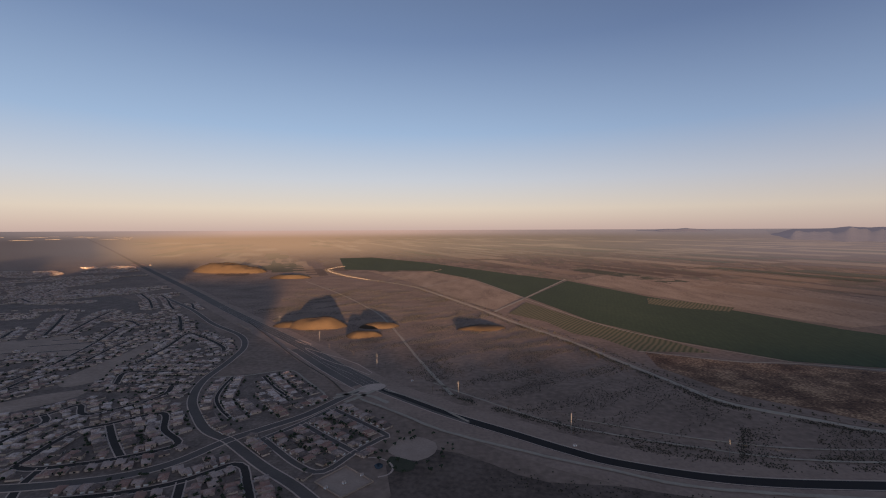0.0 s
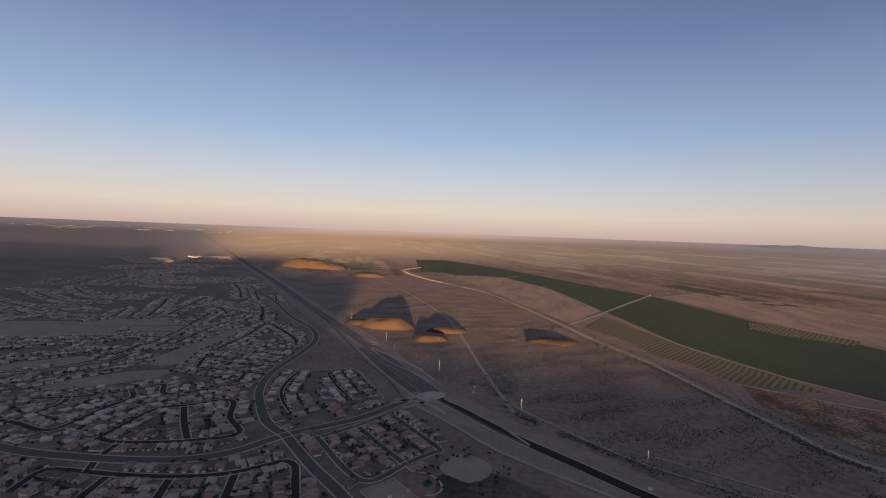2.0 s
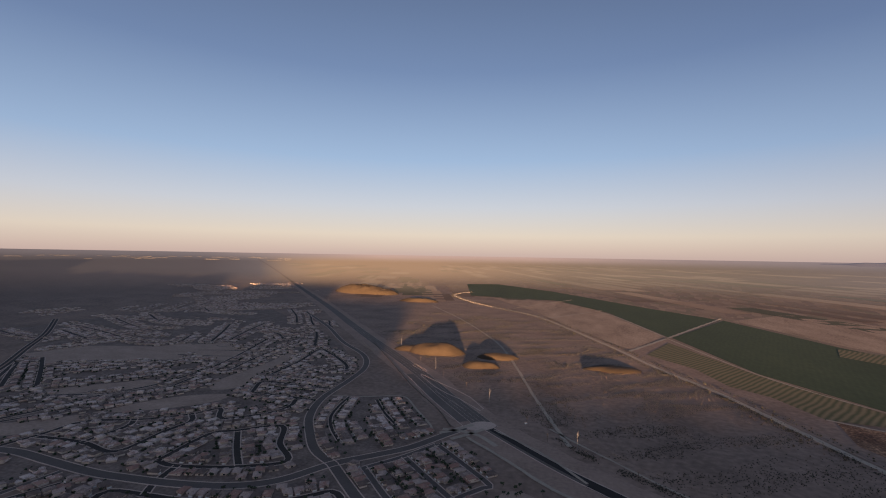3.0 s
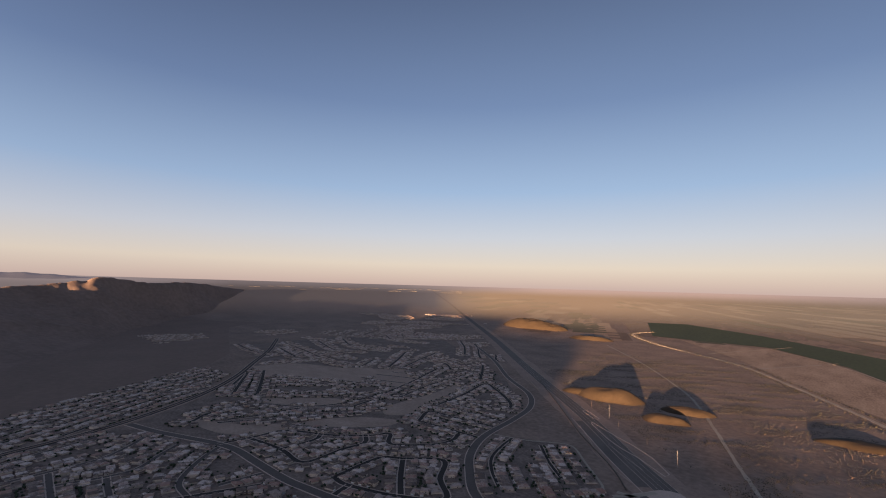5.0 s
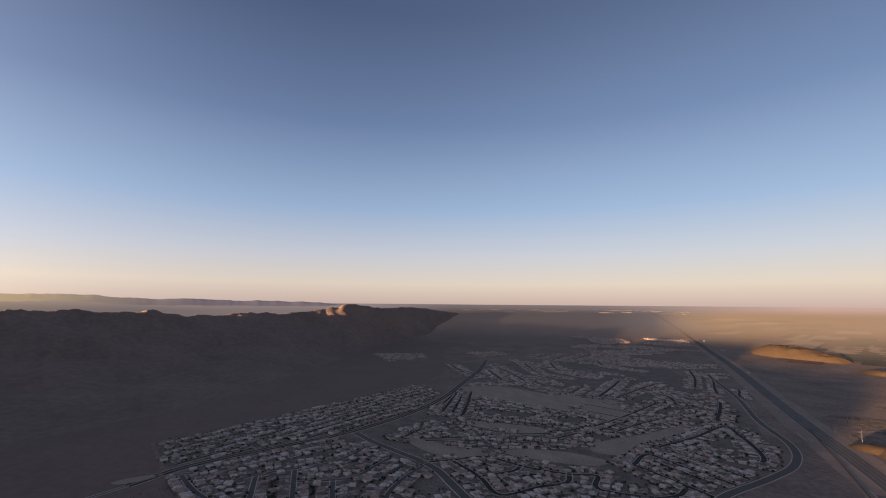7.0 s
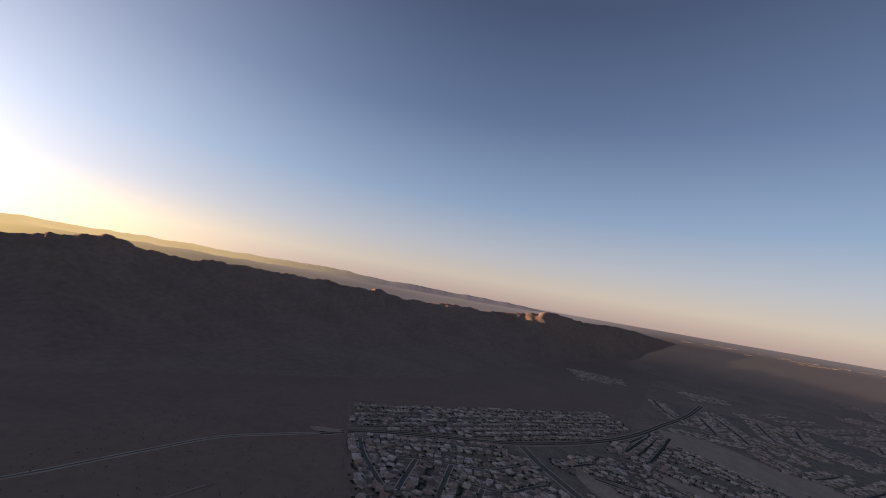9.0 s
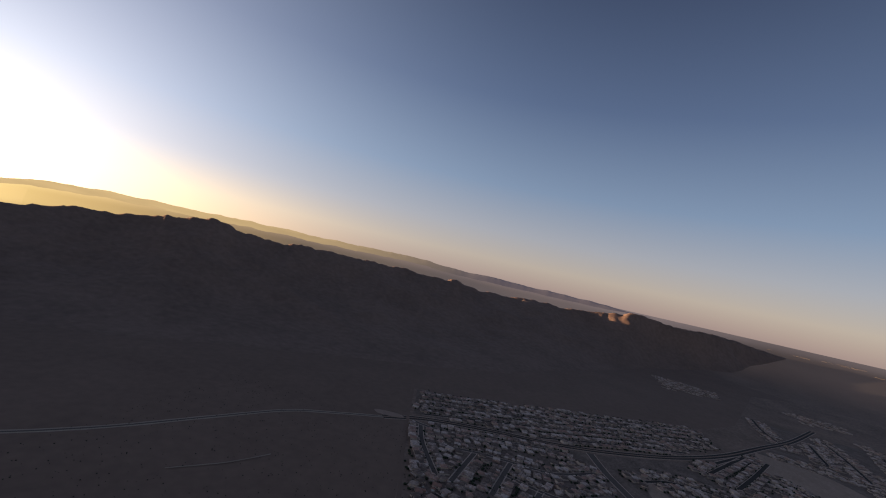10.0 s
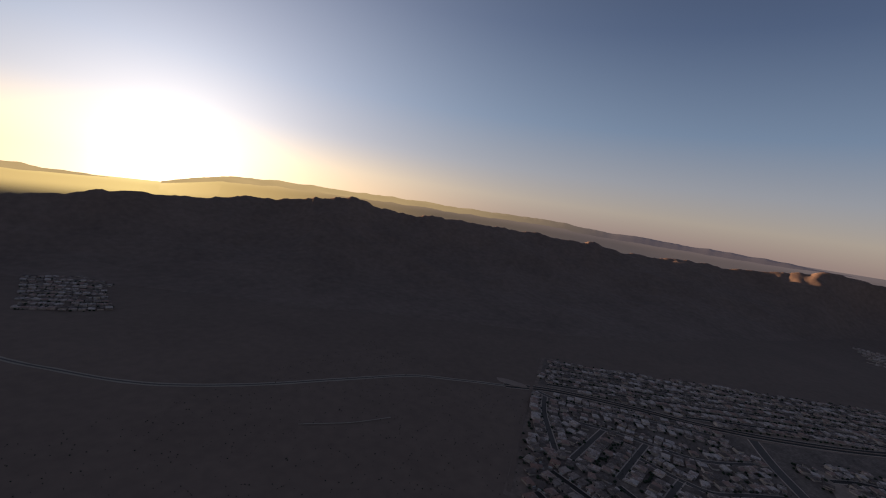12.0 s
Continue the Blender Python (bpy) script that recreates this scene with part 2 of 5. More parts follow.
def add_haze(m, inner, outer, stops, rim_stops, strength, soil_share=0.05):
    """Evening haze painted as emission over far ground: soil fades into a glow that differs by direction."""
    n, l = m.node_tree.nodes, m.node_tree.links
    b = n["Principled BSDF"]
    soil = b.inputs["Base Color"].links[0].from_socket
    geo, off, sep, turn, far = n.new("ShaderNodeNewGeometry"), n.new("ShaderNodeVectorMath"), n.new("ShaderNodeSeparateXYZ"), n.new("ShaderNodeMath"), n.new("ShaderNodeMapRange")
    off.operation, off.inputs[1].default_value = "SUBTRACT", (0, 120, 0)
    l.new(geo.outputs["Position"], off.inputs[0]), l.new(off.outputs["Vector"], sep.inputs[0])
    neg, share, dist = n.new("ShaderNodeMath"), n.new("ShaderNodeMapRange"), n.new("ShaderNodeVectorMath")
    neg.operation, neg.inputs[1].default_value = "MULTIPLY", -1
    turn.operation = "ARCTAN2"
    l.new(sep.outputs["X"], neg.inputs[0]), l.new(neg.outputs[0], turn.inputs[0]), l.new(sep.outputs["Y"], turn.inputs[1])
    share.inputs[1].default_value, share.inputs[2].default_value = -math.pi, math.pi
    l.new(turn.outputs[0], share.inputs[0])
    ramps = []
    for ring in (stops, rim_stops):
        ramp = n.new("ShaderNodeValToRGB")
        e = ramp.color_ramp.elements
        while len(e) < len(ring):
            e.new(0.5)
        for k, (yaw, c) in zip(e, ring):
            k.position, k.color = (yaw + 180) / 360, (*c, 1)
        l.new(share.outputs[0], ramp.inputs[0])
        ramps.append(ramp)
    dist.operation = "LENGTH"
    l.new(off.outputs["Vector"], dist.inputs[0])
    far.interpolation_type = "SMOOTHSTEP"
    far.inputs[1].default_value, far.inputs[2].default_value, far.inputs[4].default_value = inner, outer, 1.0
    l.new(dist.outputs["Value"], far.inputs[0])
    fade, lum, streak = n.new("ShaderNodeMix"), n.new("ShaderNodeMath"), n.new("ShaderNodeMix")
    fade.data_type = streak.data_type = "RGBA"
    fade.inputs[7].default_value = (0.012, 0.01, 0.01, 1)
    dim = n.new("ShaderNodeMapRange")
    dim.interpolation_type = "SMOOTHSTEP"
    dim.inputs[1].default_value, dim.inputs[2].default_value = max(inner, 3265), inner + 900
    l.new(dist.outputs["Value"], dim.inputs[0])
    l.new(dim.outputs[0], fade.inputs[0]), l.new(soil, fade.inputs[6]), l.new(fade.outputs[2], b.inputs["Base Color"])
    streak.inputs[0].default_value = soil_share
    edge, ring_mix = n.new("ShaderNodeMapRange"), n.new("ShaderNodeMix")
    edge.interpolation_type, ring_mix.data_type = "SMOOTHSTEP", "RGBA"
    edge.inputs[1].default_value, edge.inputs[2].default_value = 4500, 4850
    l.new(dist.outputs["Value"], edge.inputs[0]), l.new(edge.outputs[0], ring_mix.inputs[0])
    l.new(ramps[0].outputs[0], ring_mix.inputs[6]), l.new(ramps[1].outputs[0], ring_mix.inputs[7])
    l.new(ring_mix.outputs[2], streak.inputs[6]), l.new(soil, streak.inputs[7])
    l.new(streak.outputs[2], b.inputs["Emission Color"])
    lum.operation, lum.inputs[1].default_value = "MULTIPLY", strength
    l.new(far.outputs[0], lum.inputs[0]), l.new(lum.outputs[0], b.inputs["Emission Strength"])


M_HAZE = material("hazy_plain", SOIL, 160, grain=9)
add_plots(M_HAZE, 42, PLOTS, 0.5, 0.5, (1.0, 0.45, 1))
# haze glow by yaw, with the sunlit plain and shaded town side painted in
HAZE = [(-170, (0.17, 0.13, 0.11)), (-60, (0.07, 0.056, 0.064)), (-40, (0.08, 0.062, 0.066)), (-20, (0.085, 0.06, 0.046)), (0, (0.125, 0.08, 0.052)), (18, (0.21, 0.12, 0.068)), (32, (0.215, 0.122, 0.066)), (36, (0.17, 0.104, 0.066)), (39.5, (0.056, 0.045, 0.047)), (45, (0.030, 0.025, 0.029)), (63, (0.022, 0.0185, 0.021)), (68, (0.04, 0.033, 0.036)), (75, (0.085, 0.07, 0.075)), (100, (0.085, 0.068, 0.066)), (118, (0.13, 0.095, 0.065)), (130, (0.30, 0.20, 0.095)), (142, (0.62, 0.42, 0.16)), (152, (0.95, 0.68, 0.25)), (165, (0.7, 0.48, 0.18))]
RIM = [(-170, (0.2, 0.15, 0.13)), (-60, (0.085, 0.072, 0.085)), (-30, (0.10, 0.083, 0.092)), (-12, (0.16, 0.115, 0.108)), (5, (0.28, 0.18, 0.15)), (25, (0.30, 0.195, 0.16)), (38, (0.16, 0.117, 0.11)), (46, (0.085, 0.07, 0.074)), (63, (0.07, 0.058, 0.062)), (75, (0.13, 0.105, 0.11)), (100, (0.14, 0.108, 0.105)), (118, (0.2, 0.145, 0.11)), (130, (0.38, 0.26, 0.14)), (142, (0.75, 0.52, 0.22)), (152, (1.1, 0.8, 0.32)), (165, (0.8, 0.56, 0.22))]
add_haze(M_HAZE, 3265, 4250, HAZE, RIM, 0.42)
M_FAN = material("dark_desert_soil", [(0.19, 0.126, 0.093), (0.225, 0.15, 0.111), (0.26, 0.174, 0.129)], 170, grain=18)
M_RUBBLE = material("rubble_earth", [(0.12, 0.082, 0.058), (0.19, 0.13, 0.094)], 20, grain=2)
M_FARWAY = material("far_highway_hazed", [(0.06, 0.05, 0.045), (0.09, 0.075, 0.065)], 60)
# the far end of the asphalt carries the painted haze glow
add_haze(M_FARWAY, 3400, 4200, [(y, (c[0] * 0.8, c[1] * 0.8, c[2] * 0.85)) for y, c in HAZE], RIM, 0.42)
M_FLAT = material("dark_scrub_soil", [(0.085, 0.06, 0.046), (0.135, 0.094, 0.072), (0.19, 0.134, 0.104)], 70, grain=7, spread=0.26)
M_SHED = material("far_shed", [(0.085, 0.075, 0.068), (0.13, 0.115, 0.105)], 60)
M_ASPHALT = material("worn_asphalt", [(0.105, 0.082, 0.068), (0.155, 0.122, 0.102)], 40, grain=3, rough=0.85)
M_FRESH = material("fresh_asphalt", [(0.016, 0.011, 0.0095), (0.026, 0.019, 0.0165)], 60, grain=4, rough=0.75)
M_HIGHWAY = material("highway_asphalt", [(0.12, 0.096, 0.08), (0.185, 0.148, 0.122)], 45, grain=3, rough=0.85, stretch=(1, 0.3, 1), turn=-0.7)
M_STREET = material("street_asphalt", [(0.036, 0.028, 0.023), (0.062, 0.048, 0.039)], 50, grain=4, rough=0.85)
M_WALK = material("kerb_concrete", [(0.425, 0.3162, 0.247), (0.6234, 0.468, 0.3705)], 30, grain=3)
M_DIRT = material("graded_dirt", [(0.23, 0.158, 0.118), (0.32, 0.221, 0.166), (0.41, 0.285, 0.214)], 60, grain=6, bump=0.2)
M_TRACK = material("pale_track", [(0.33, 0.264, 0.198), (0.462, 0.374, 0.286)], 50, grain=5)
M_PAD = material("bare_pad", [(0.3104, 0.2195, 0.1665), (0.4528, 0.3234, 0.2471)], 25, grain=3, vary=0.15)
M_CROP = material("green_crop", [(0.044, 0.056, 0.028), (0.058, 0.076, 0.036), (0.082, 0.098, 0.046)], 260, grain=12, bump=0.3, stretch=(1, 0.4, 1), turn=0.35)
add_rows(M_CROP, 14, 0.35, (0.035, 0.047, 0.026), 0.2)
M_TAN = material("fallow_field", [(0.22, 0.145, 0.098), (0.34, 0.232, 0.158), (0.44, 0.31, 0.215)], 130, grain=9, stretch=(1.6, 0.5, 1), turn=0.35, spread=0.26)
M_STRIPE = material("striped_field", [(0.20, 0.145, 0.085), (0.24, 0.19, 0.10)], 90, grain=8)
add_rows(M_STRIPE, 13, 0.62, (0.055, 0.07, 0.028), 0.8)
M_BROWN = material("ploughed_field", [(0.065, 0.034, 0.022), (0.2, 0.107, 0.062), (0.58, 0.35, 0.2)], 60, grain=5, bump=1.5, spread=0.27)
M_MOUND = material("bare_hill", [(0.042, 0.028, 0.017), (0.07, 0.046, 0.027)], 50, grain=5, bump=0.5)
M_ROOF = material("roof_tile", [(0.15, 0.108, 0.088), (0.28, 0.202, 0.165), (0.48, 0.37, 0.31), (0.32, 0.18, 0.135)], 6, grain=0.6, vary=0.55, bump=0.05)
M_STUCCO = material("stucco", [(0.40, 0.31, 0.24), (0.60, 0.47, 0.38)], 5, grain=0.5, vary=0.35)
# lighter than the near tiles: the lift of distance haze put into the colour
M_FAR_ROOF = material("roof_tile_far", [(0.15, 0.11, 0.09), (0.34, 0.25, 0.207), (0.70, 0.57, 0.49), (0.36, 0.22, 0.17)], 6, grain=0.6, island=0.55)
M_FAR_STUCCO = material("stucco_far", [(0.42, 0.33, 0.26), (0.66, 0.53, 0.43)], 5, grain=0.5, island=0.35)
M_GARAGE = material("garage_paint", [(0.55, 0.52, 0.48), (0.68, 0.65, 0.6)], 3, rough=0.6, vary=0.2)
M_DRIVE = material("driveway_concrete", [(0.34, 0.275, 0.232), (0.5, 0.41, 0.35)], 4, vary=0.2)
M_BLOCK = material("block_wall", [(0.2957, 0.22, 0.1739), (0.4189, 0.319, 0.2506)], 12, grain=1)
M_LEAF = material("desert_foliage", [(0.022, 0.03, 0.016), (0.05, 0.062, 0.034)], 8, grain=1.2, rough=0.8)
M_SCRUB = material("scrub", [(0.045, 0.04, 0.028), (0.085, 0.072, 0.05)], 30, grain=2)
M_BARK = material("bark", [(0.08, 0.06, 0.045), (0.14, 0.105, 0.08)], 2)
M_GRASS = material("park_grass", [(0.05, 0.05, 0.03), (0.085, 0.08, 0.05)], 20, grain=2)
M_WATER = material("pool_water", [(0.02, 0.028, 0.034), (0.03, 0.04, 0.048)], 20, rough=0.08)
M_STEEL = material("galvanised_steel", [(0.15, 0.145, 0.14), (0.21, 0.2, 0.19)], 3, rough=0.6)
M_WHITE = material("white_paint", [(0.62, 0.61, 0.59), (0.75, 0.74, 0.72)], 3, rough=0.6)
M_WIRE = material("weathered_wire", [(0.05, 0.048, 0.045), (0.09, 0.085, 0.08)], 3, rough=0.7)
M_OPEN = material("wash_sand", [(0.27, 0.187, 0.138), (0.38, 0.268, 0.2), (0.49, 0.35, 0.265)], 60, grain=8, stretch=(1.0, 1.6, 1))
M_YARD = material("estate_yards", [(0.09, 0.065, 0.051), (0.20, 0.144, 0.113), (0.33, 0.24, 0.188)], 30, grain=5)
M_GLASS = material("dark_glazing", [(0.02, 0.022, 0.026), (0.03, 0.033, 0.038)], 3, rough=0.1)

# ---- the lie of the land ----
MID = Vector((0.0, 120.0))
R_FLAT, R_RIM = 2600.0, 4850.0


def rim_height(yaw):
    """How high the far plain climbs to meet the sky, by direction."""
    return float(np.interp(yaw % 360, [0, 60, 80, 110, 128, 139, 144, 150, 161, 170, 200, 300, 360], [298, 299, 302, 318, 316, 285, 268, 150, 110, 110, 220, 298, 298]))


def plain(x, y):
    """Height of the plain; beyond R_FLAT it lifts slowly towards the horizon."""
    dx, dy = x - MID.x, y - MID.y
    r = math.hypot(dx, dy)
    if r <= R_FLAT:
        return 0.0
    share = 1 - min((r - R_FLAT) / (R_RIM - R_FLAT), 1.0)
    return rim_height(math.degrees(math.atan2(-dx, dy))) * max(0.0, 1 - r / R_FLAT * share)


def put(x, y):
    """Where a spot of the flat plan lies in the place: x, y, height and the scale of things there."""
    dx, dy = x - MID.x, y - MID.y
    d = math.hypot(dx, dy)
    if d <= R_FLAT:
        return x, y, 0.0, 1.0
    r = R_FLAT + (R_RIM - R_FLAT) * (1 - R_FLAT / d)
    px, py = MID.x + dx * r / d, MID.y + dy * r / d
    return px, py, plain(px, py), r / d


def link(name, verts, faces, mat, parent=None, smooth=False, level=False):
    me = bpy.data.meshes.new(name)
    me.from_pydata(verts, [], faces)
    me.materials.append(mat)
    if smooth:
        me.polygons.foreach_set("use_smooth", [True] * len(me.polygons))
    me.update()
    if level:
        # the plain is level: it lifts only to stand for the land's true distance
        me.normals_split_custom_set_from_vertices([(0, 0, 1)] * len(verts))
    ob = new(name, me)
    if parent:
        ob.parent = parent
    return ob


def value_noise(u, v, seed):
    """Smooth noise in 0..1 over numpy arrays."""
    g = np.random.RandomState(seed).rand(64, 64)
    iu, iv = np.floor(u).astype(int), np.floor(v).astype(int)
    fu, fv = u - iu, v - iv
    fu, fv = fu * fu * (3 - 2 * fu), fv * fv * (3 - 2 * fv)
    a, b = g[iu % 64, iv % 64], g[(iu + 1) % 64, iv % 64]
    c, d = g[iu % 64, (iv + 1) % 64], g[(iu + 1) % 64, (iv + 1) % 64]
    return (a * (1 - fu) + b * fu) * (1 - fv) + (c * (1 - fu) + d * fu) * fv


def fractal(u, v, seed, octaves=5):
    total, amp, norm = 0.0, 1.0, 0.0
    for k in range(octaves):
        total, norm = total + amp * value_noise(u * 2 ** k, v * 2 ** k, seed + k), norm + amp
        amp *= 0.5
    return total / norm


def sheet(name, az, rad, height, mat, level=False):
    """A polar sheet of ground: az in degrees of yaw, rad in metres."""
    A, R = np.meshgrid(np.radians(az), rad, indexing="ij")
    X, Y = MID.x - np.sin(A) * R, MID.y + np.cos(A) * R
    Z = height(np.degrees(A), R, X, Y)
    verts = np.stack([X, Y, Z], -1).reshape(-1, 3)
    n, m = A.shape
    i = (np.arange(n - 1)[:, None] * m + np.arange(m - 1)).ravel()
    faces = np.stack([i, i + 1, i + m + 1, i + m], -1)
    return link(name, verts.tolist(), faces.tolist(), mat, smooth=True, level=level)


def plain_grid(A, R, X, Y):
    share = 1 - np.clip((R - R_FLAT) / (R_RIM - R_FLAT), 0, 1)
    rim = np.interp(A % 360, [0, 60, 80, 110, 128, 139, 144, 150, 161, 170, 200, 300, 360], [298, 299, 302, 318, 316, 285, 268, 150, 110, 110, 220, 298, 298])
    Z = rim * np.maximum(0, 1 - R / R_FLAT * share)
    return np.where(R > R_FLAT, Z, 0.0)


tagged(sheet("ground", np.linspace(0, 360, 361), np.r_[0.5, np.linspace(150, 2600, 30), np.linspace(2660, 3260, 24)], plain_grid, M_GROUND, True),
       "dry brown desert plain reaching to the horizon", "ground", kind="structure")

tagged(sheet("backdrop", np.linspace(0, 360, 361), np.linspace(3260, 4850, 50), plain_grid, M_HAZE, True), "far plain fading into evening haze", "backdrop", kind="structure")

RIDGE_YAW = [44, 48, 52, 57, 60.5, 63, 66, 69, 72, 73, 74.6, 76.2, 77.6, 79.0, 83, 87, 91, 93, 95.6, 96.7, 98, 102, 106, 110, 115, 120, 123, 126, 128.5, 132, 135, 138, 142, 146, 150, 155, 159, 166, 172, 205]
RIDGE_EL = [-4.2, -3.6, -2.7, -2.0, -1.5, -.98, -.6, -.45, -.5, -.48, -.3, -.22, -.5, -.95, -1.4, -1.3, -1.5, -1.6, -1.4, -1.05, -1.35, -1.2, -1.1, -1.0, -1.1, -1.4, -1.0, -.3, -.5, -1.5, -2.1, -2.2, -2.9, -3.4, -3.4, -4.4, -5.2, -6.5, -8.5, -10]


def ridge_height(A, R, X, Y):
    el = np.interp(A, RIDGE_YAW, RIDGE_EL)
    top_r = np.interp(A, [44, 52, 58, 62, 66, 70, 78, 86, 100, 110, 120, 128, 134, 139, 143, 150, 165, 205], [4600, 4600, 4600, 4500, 4000, 3600, 3300, 3000, 2560, 2300, 2120, 2060, 2040, 2000, 1930, 1850, 1700, 1700])
    foot = np.interp(A, [44, 52, 60, 66, 73, 79, 86, 95, 110, 130, 160, 205], [4300, 4250, 4000, 3250, 2880, 2200, 1650, 1420, 1250, 1150, 1330, 1330])
    top = np.interp(A, [52, 80, 205], [299, 305, 322]) + top_r * np.tan(np.radians(el))
    s = np.clip((R - foot) / (top_r - foot), 0, 1)
    lump = fractal(X / 420, Y / 420, 21, 5)
    spur = 1 - np.abs(2 * fractal(X / 620 + 0.5 * lump, Y / 620, 5, 5) - 1)
    knobs = (1 - np.abs(2 * fractal(X / 230, Y / 230, 61, 4) - 1)) - 0.7
    # a long even fan below, steeper broken slopes above
    rise = (0.30 * s ** 1.15 + 0.70 * s ** 2.6) * (1 + (1 - s) * np.clip(s * 3, 0, 1) * (1.5 * (spur - 0.72) + 0.9 * (lump - 0.5)))
    back = np.clip((R - top_r) / np.interp(A, [60, 80, 100, 118, 130, 145], [700, 420, 520, 900, 1100, 420]), 0, 1)
    crest = 1 + 0.10 * (fractal(A / 0.9, R / 260, 40, 4) - 0.5) * s
    z = top * rise * crest * (1 - 0.95 * back ** 1.3) + 30 * knobs * np.clip(s * 2.5 - 0.4, 0, 1) * (1 - 0.6 * s)
    low = np.interp(A, [54, 61, 196, 205], [0, 1, 1, 0])
    low = low * low * (3 - 2 * low)
    return np.maximum(z * low, 0.0) * np.clip(s * 60, 0, 1) - 2.0 + 2.6 * np.clip(s * 40, 0, 1) * low


tagged(sheet("mountain_ridge", np.r_[np.arange(44, 140, 0.22), np.arange(140, 205.1, 0.5)], np.r_[np.linspace(1000, 3500, 330), np.linspace(3520, 4600, 60)], ridge_height, M_ROCK),
       "dark rocky desert mountain ridge above the town", "mountain", kind="structure")


def shade_ridge_height(A, R, X, Y):
    """An unseen high ridge added south of the town to keep it in shade."""
    top = np.interp(X, [-850, -800, -240, -130, 69, 174, 400, 500, 570, 610, 1500, 3000], [0, 340, 340, 268, 262, 260, 252, 228, 150, 60, 60, 60])
    return top * np.clip(1 - np.abs(Y + 3000) / 800, 0, 1) * (0.97 + 0.06 * fractal(X / 160, Y / 160, 91, 4)) - 2


def shade_hills_height(A, R, X, Y):
    """Lower unseen hills added in front of it to shade the desert beside the highway."""
    top = np.interp(X, [-20, 54, 196, 359, 476, 759, 1057, 1571, 2453], [0, 122, 118, 115, 113, 111, 111, 112, 108])
    return top * np.clip(1 - np.abs(Y + 1400) / 420, 0, 1) * (0.97 + 0.06 * fractal(X / 160, Y / 160, 17, 4)) - 2


tagged(sheet("south_hills", np.arange(170, 242, 0.5), np.linspace(1050, 3100, 62), shade_hills_height, M_ROCK), "unseen low hills added to shade the desert", "mountain", kind="structure")
tagged(sheet("south_ridge", np.arange(166, 226, 0.5), np.linspace(2200, 4700, 46), shade_ridge_height, M_ROCK), "unseen high ridge added to keep the town in shade", "mountain", kind="structure")


def far_range(name, yaws, els, radius, depth, base_drop):
    """A distant chain of mountains on the rim of the plain."""
    fine = np.linspace(yaws[0], yaws[-1], max(12, int((yaws[-1] - yaws[0]) * 4)))
    el = np.interp(fine, yaws, els) + 0.34 * (fractal(fine / 1.7, fine * 0, 77, 5) - 0.5)
    verts, faces = [], []
    for i, (a, e) in enumerate(zip(fine, el)):
        d = Vector((-math.sin(radians(a)), math.cos(radians(a))))
        eye = float(np.interp(a % 360, [0, 70, 80, 120, 170, 200, 300], [298, 299, 303, 318, 320, 320, 298]))
        top = eye + radius * math.tan(radians(e))
        for r, z in ((radius - depth, top - base_drop), (radius - depth * 0.45, top - base_drop * 0.42), (radius, top), (radius + depth * 0.3, top - base_drop)):
            verts.append((MID.x + d.x * r, MID.y + d.y * r, z))
        if i:
            k = 4 * i
            faces += [(k - 4 + j, k - 3 + j, k + 1 + j, k + j) for j in range(3)]
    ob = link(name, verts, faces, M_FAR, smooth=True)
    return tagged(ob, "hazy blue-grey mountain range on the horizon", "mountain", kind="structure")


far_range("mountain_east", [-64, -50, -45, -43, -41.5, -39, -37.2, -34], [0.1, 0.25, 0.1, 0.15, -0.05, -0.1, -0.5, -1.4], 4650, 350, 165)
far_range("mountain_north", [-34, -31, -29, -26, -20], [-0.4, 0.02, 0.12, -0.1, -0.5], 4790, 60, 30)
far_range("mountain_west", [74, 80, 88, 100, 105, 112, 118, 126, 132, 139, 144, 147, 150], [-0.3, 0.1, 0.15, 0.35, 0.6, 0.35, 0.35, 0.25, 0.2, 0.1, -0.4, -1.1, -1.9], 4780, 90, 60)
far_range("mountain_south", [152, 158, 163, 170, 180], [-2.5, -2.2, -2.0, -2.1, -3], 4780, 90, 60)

# ---- ribbons: roads, tracks, kerbs ----


def smooth_line(points, step=12.0):
    """A flowing line through the points."""
    P = [Vector(p) for p in points]
    P = [P[0] * 2 - P[1]] + P + [P[-1] * 2 - P[-2]]
    out = []
    for a, b, c, d in zip(P, P[1:], P[2:], P[3:]):
        n = max(2, int((c - b).length / step))
        for i in range(n):
            t = i / n
            out.append(0.5 * (2 * b + (c - a) * t + (2 * a - 5 * b + 4 * c - d) * t * t + (3 * b - a - 3 * c + d) * t ** 3))
    return out + [P[-2]]


def normals(line):
    out = []
    for i in range(len(line)):
        d = line[min(i + 1, len(line) - 1)] - line[max(i - 1, 0)]
        d = d.normalized() if d.length > 1e-6 else Vector((1, 0))
        out.append(Vector((-d.y, d.x)))
    return out


def ribbon(name, line, left, right, z, mat, parent=None, thick=0.0, wobble=0.0):
    """A strip along a line, from left to right of it (metres), with edges down to the ground."""
    rng = random.Random(len(line) * 7 + int(abs(left) * 10))
    verts, faces = [], []
    for p, n in zip(line, normals(line)):
        wl_, wr_ = wobble * (rng.random() - 0.5), wobble * (rng.random() - 0.5)
        for off, h in ((left + wl_, z - thick), (left + wl_, z), (right + wr_, z), (right + wr_, z - thick)):
            q = p + n * off
            x, y, g, s = put(q.x, q.y)
            verts.append((x, y, g * 1.0 + h * (1 if s == 1 else 3)))
    for i in range(len(line) - 1):
        k = 4 * i
        for j in ((0, 1, 2) if thick else (1,)):
            faces.append((k + j, k + 4 + j, k + 5 + j, k + 1 + j))
    return link(name, verts, faces, mat, parent)


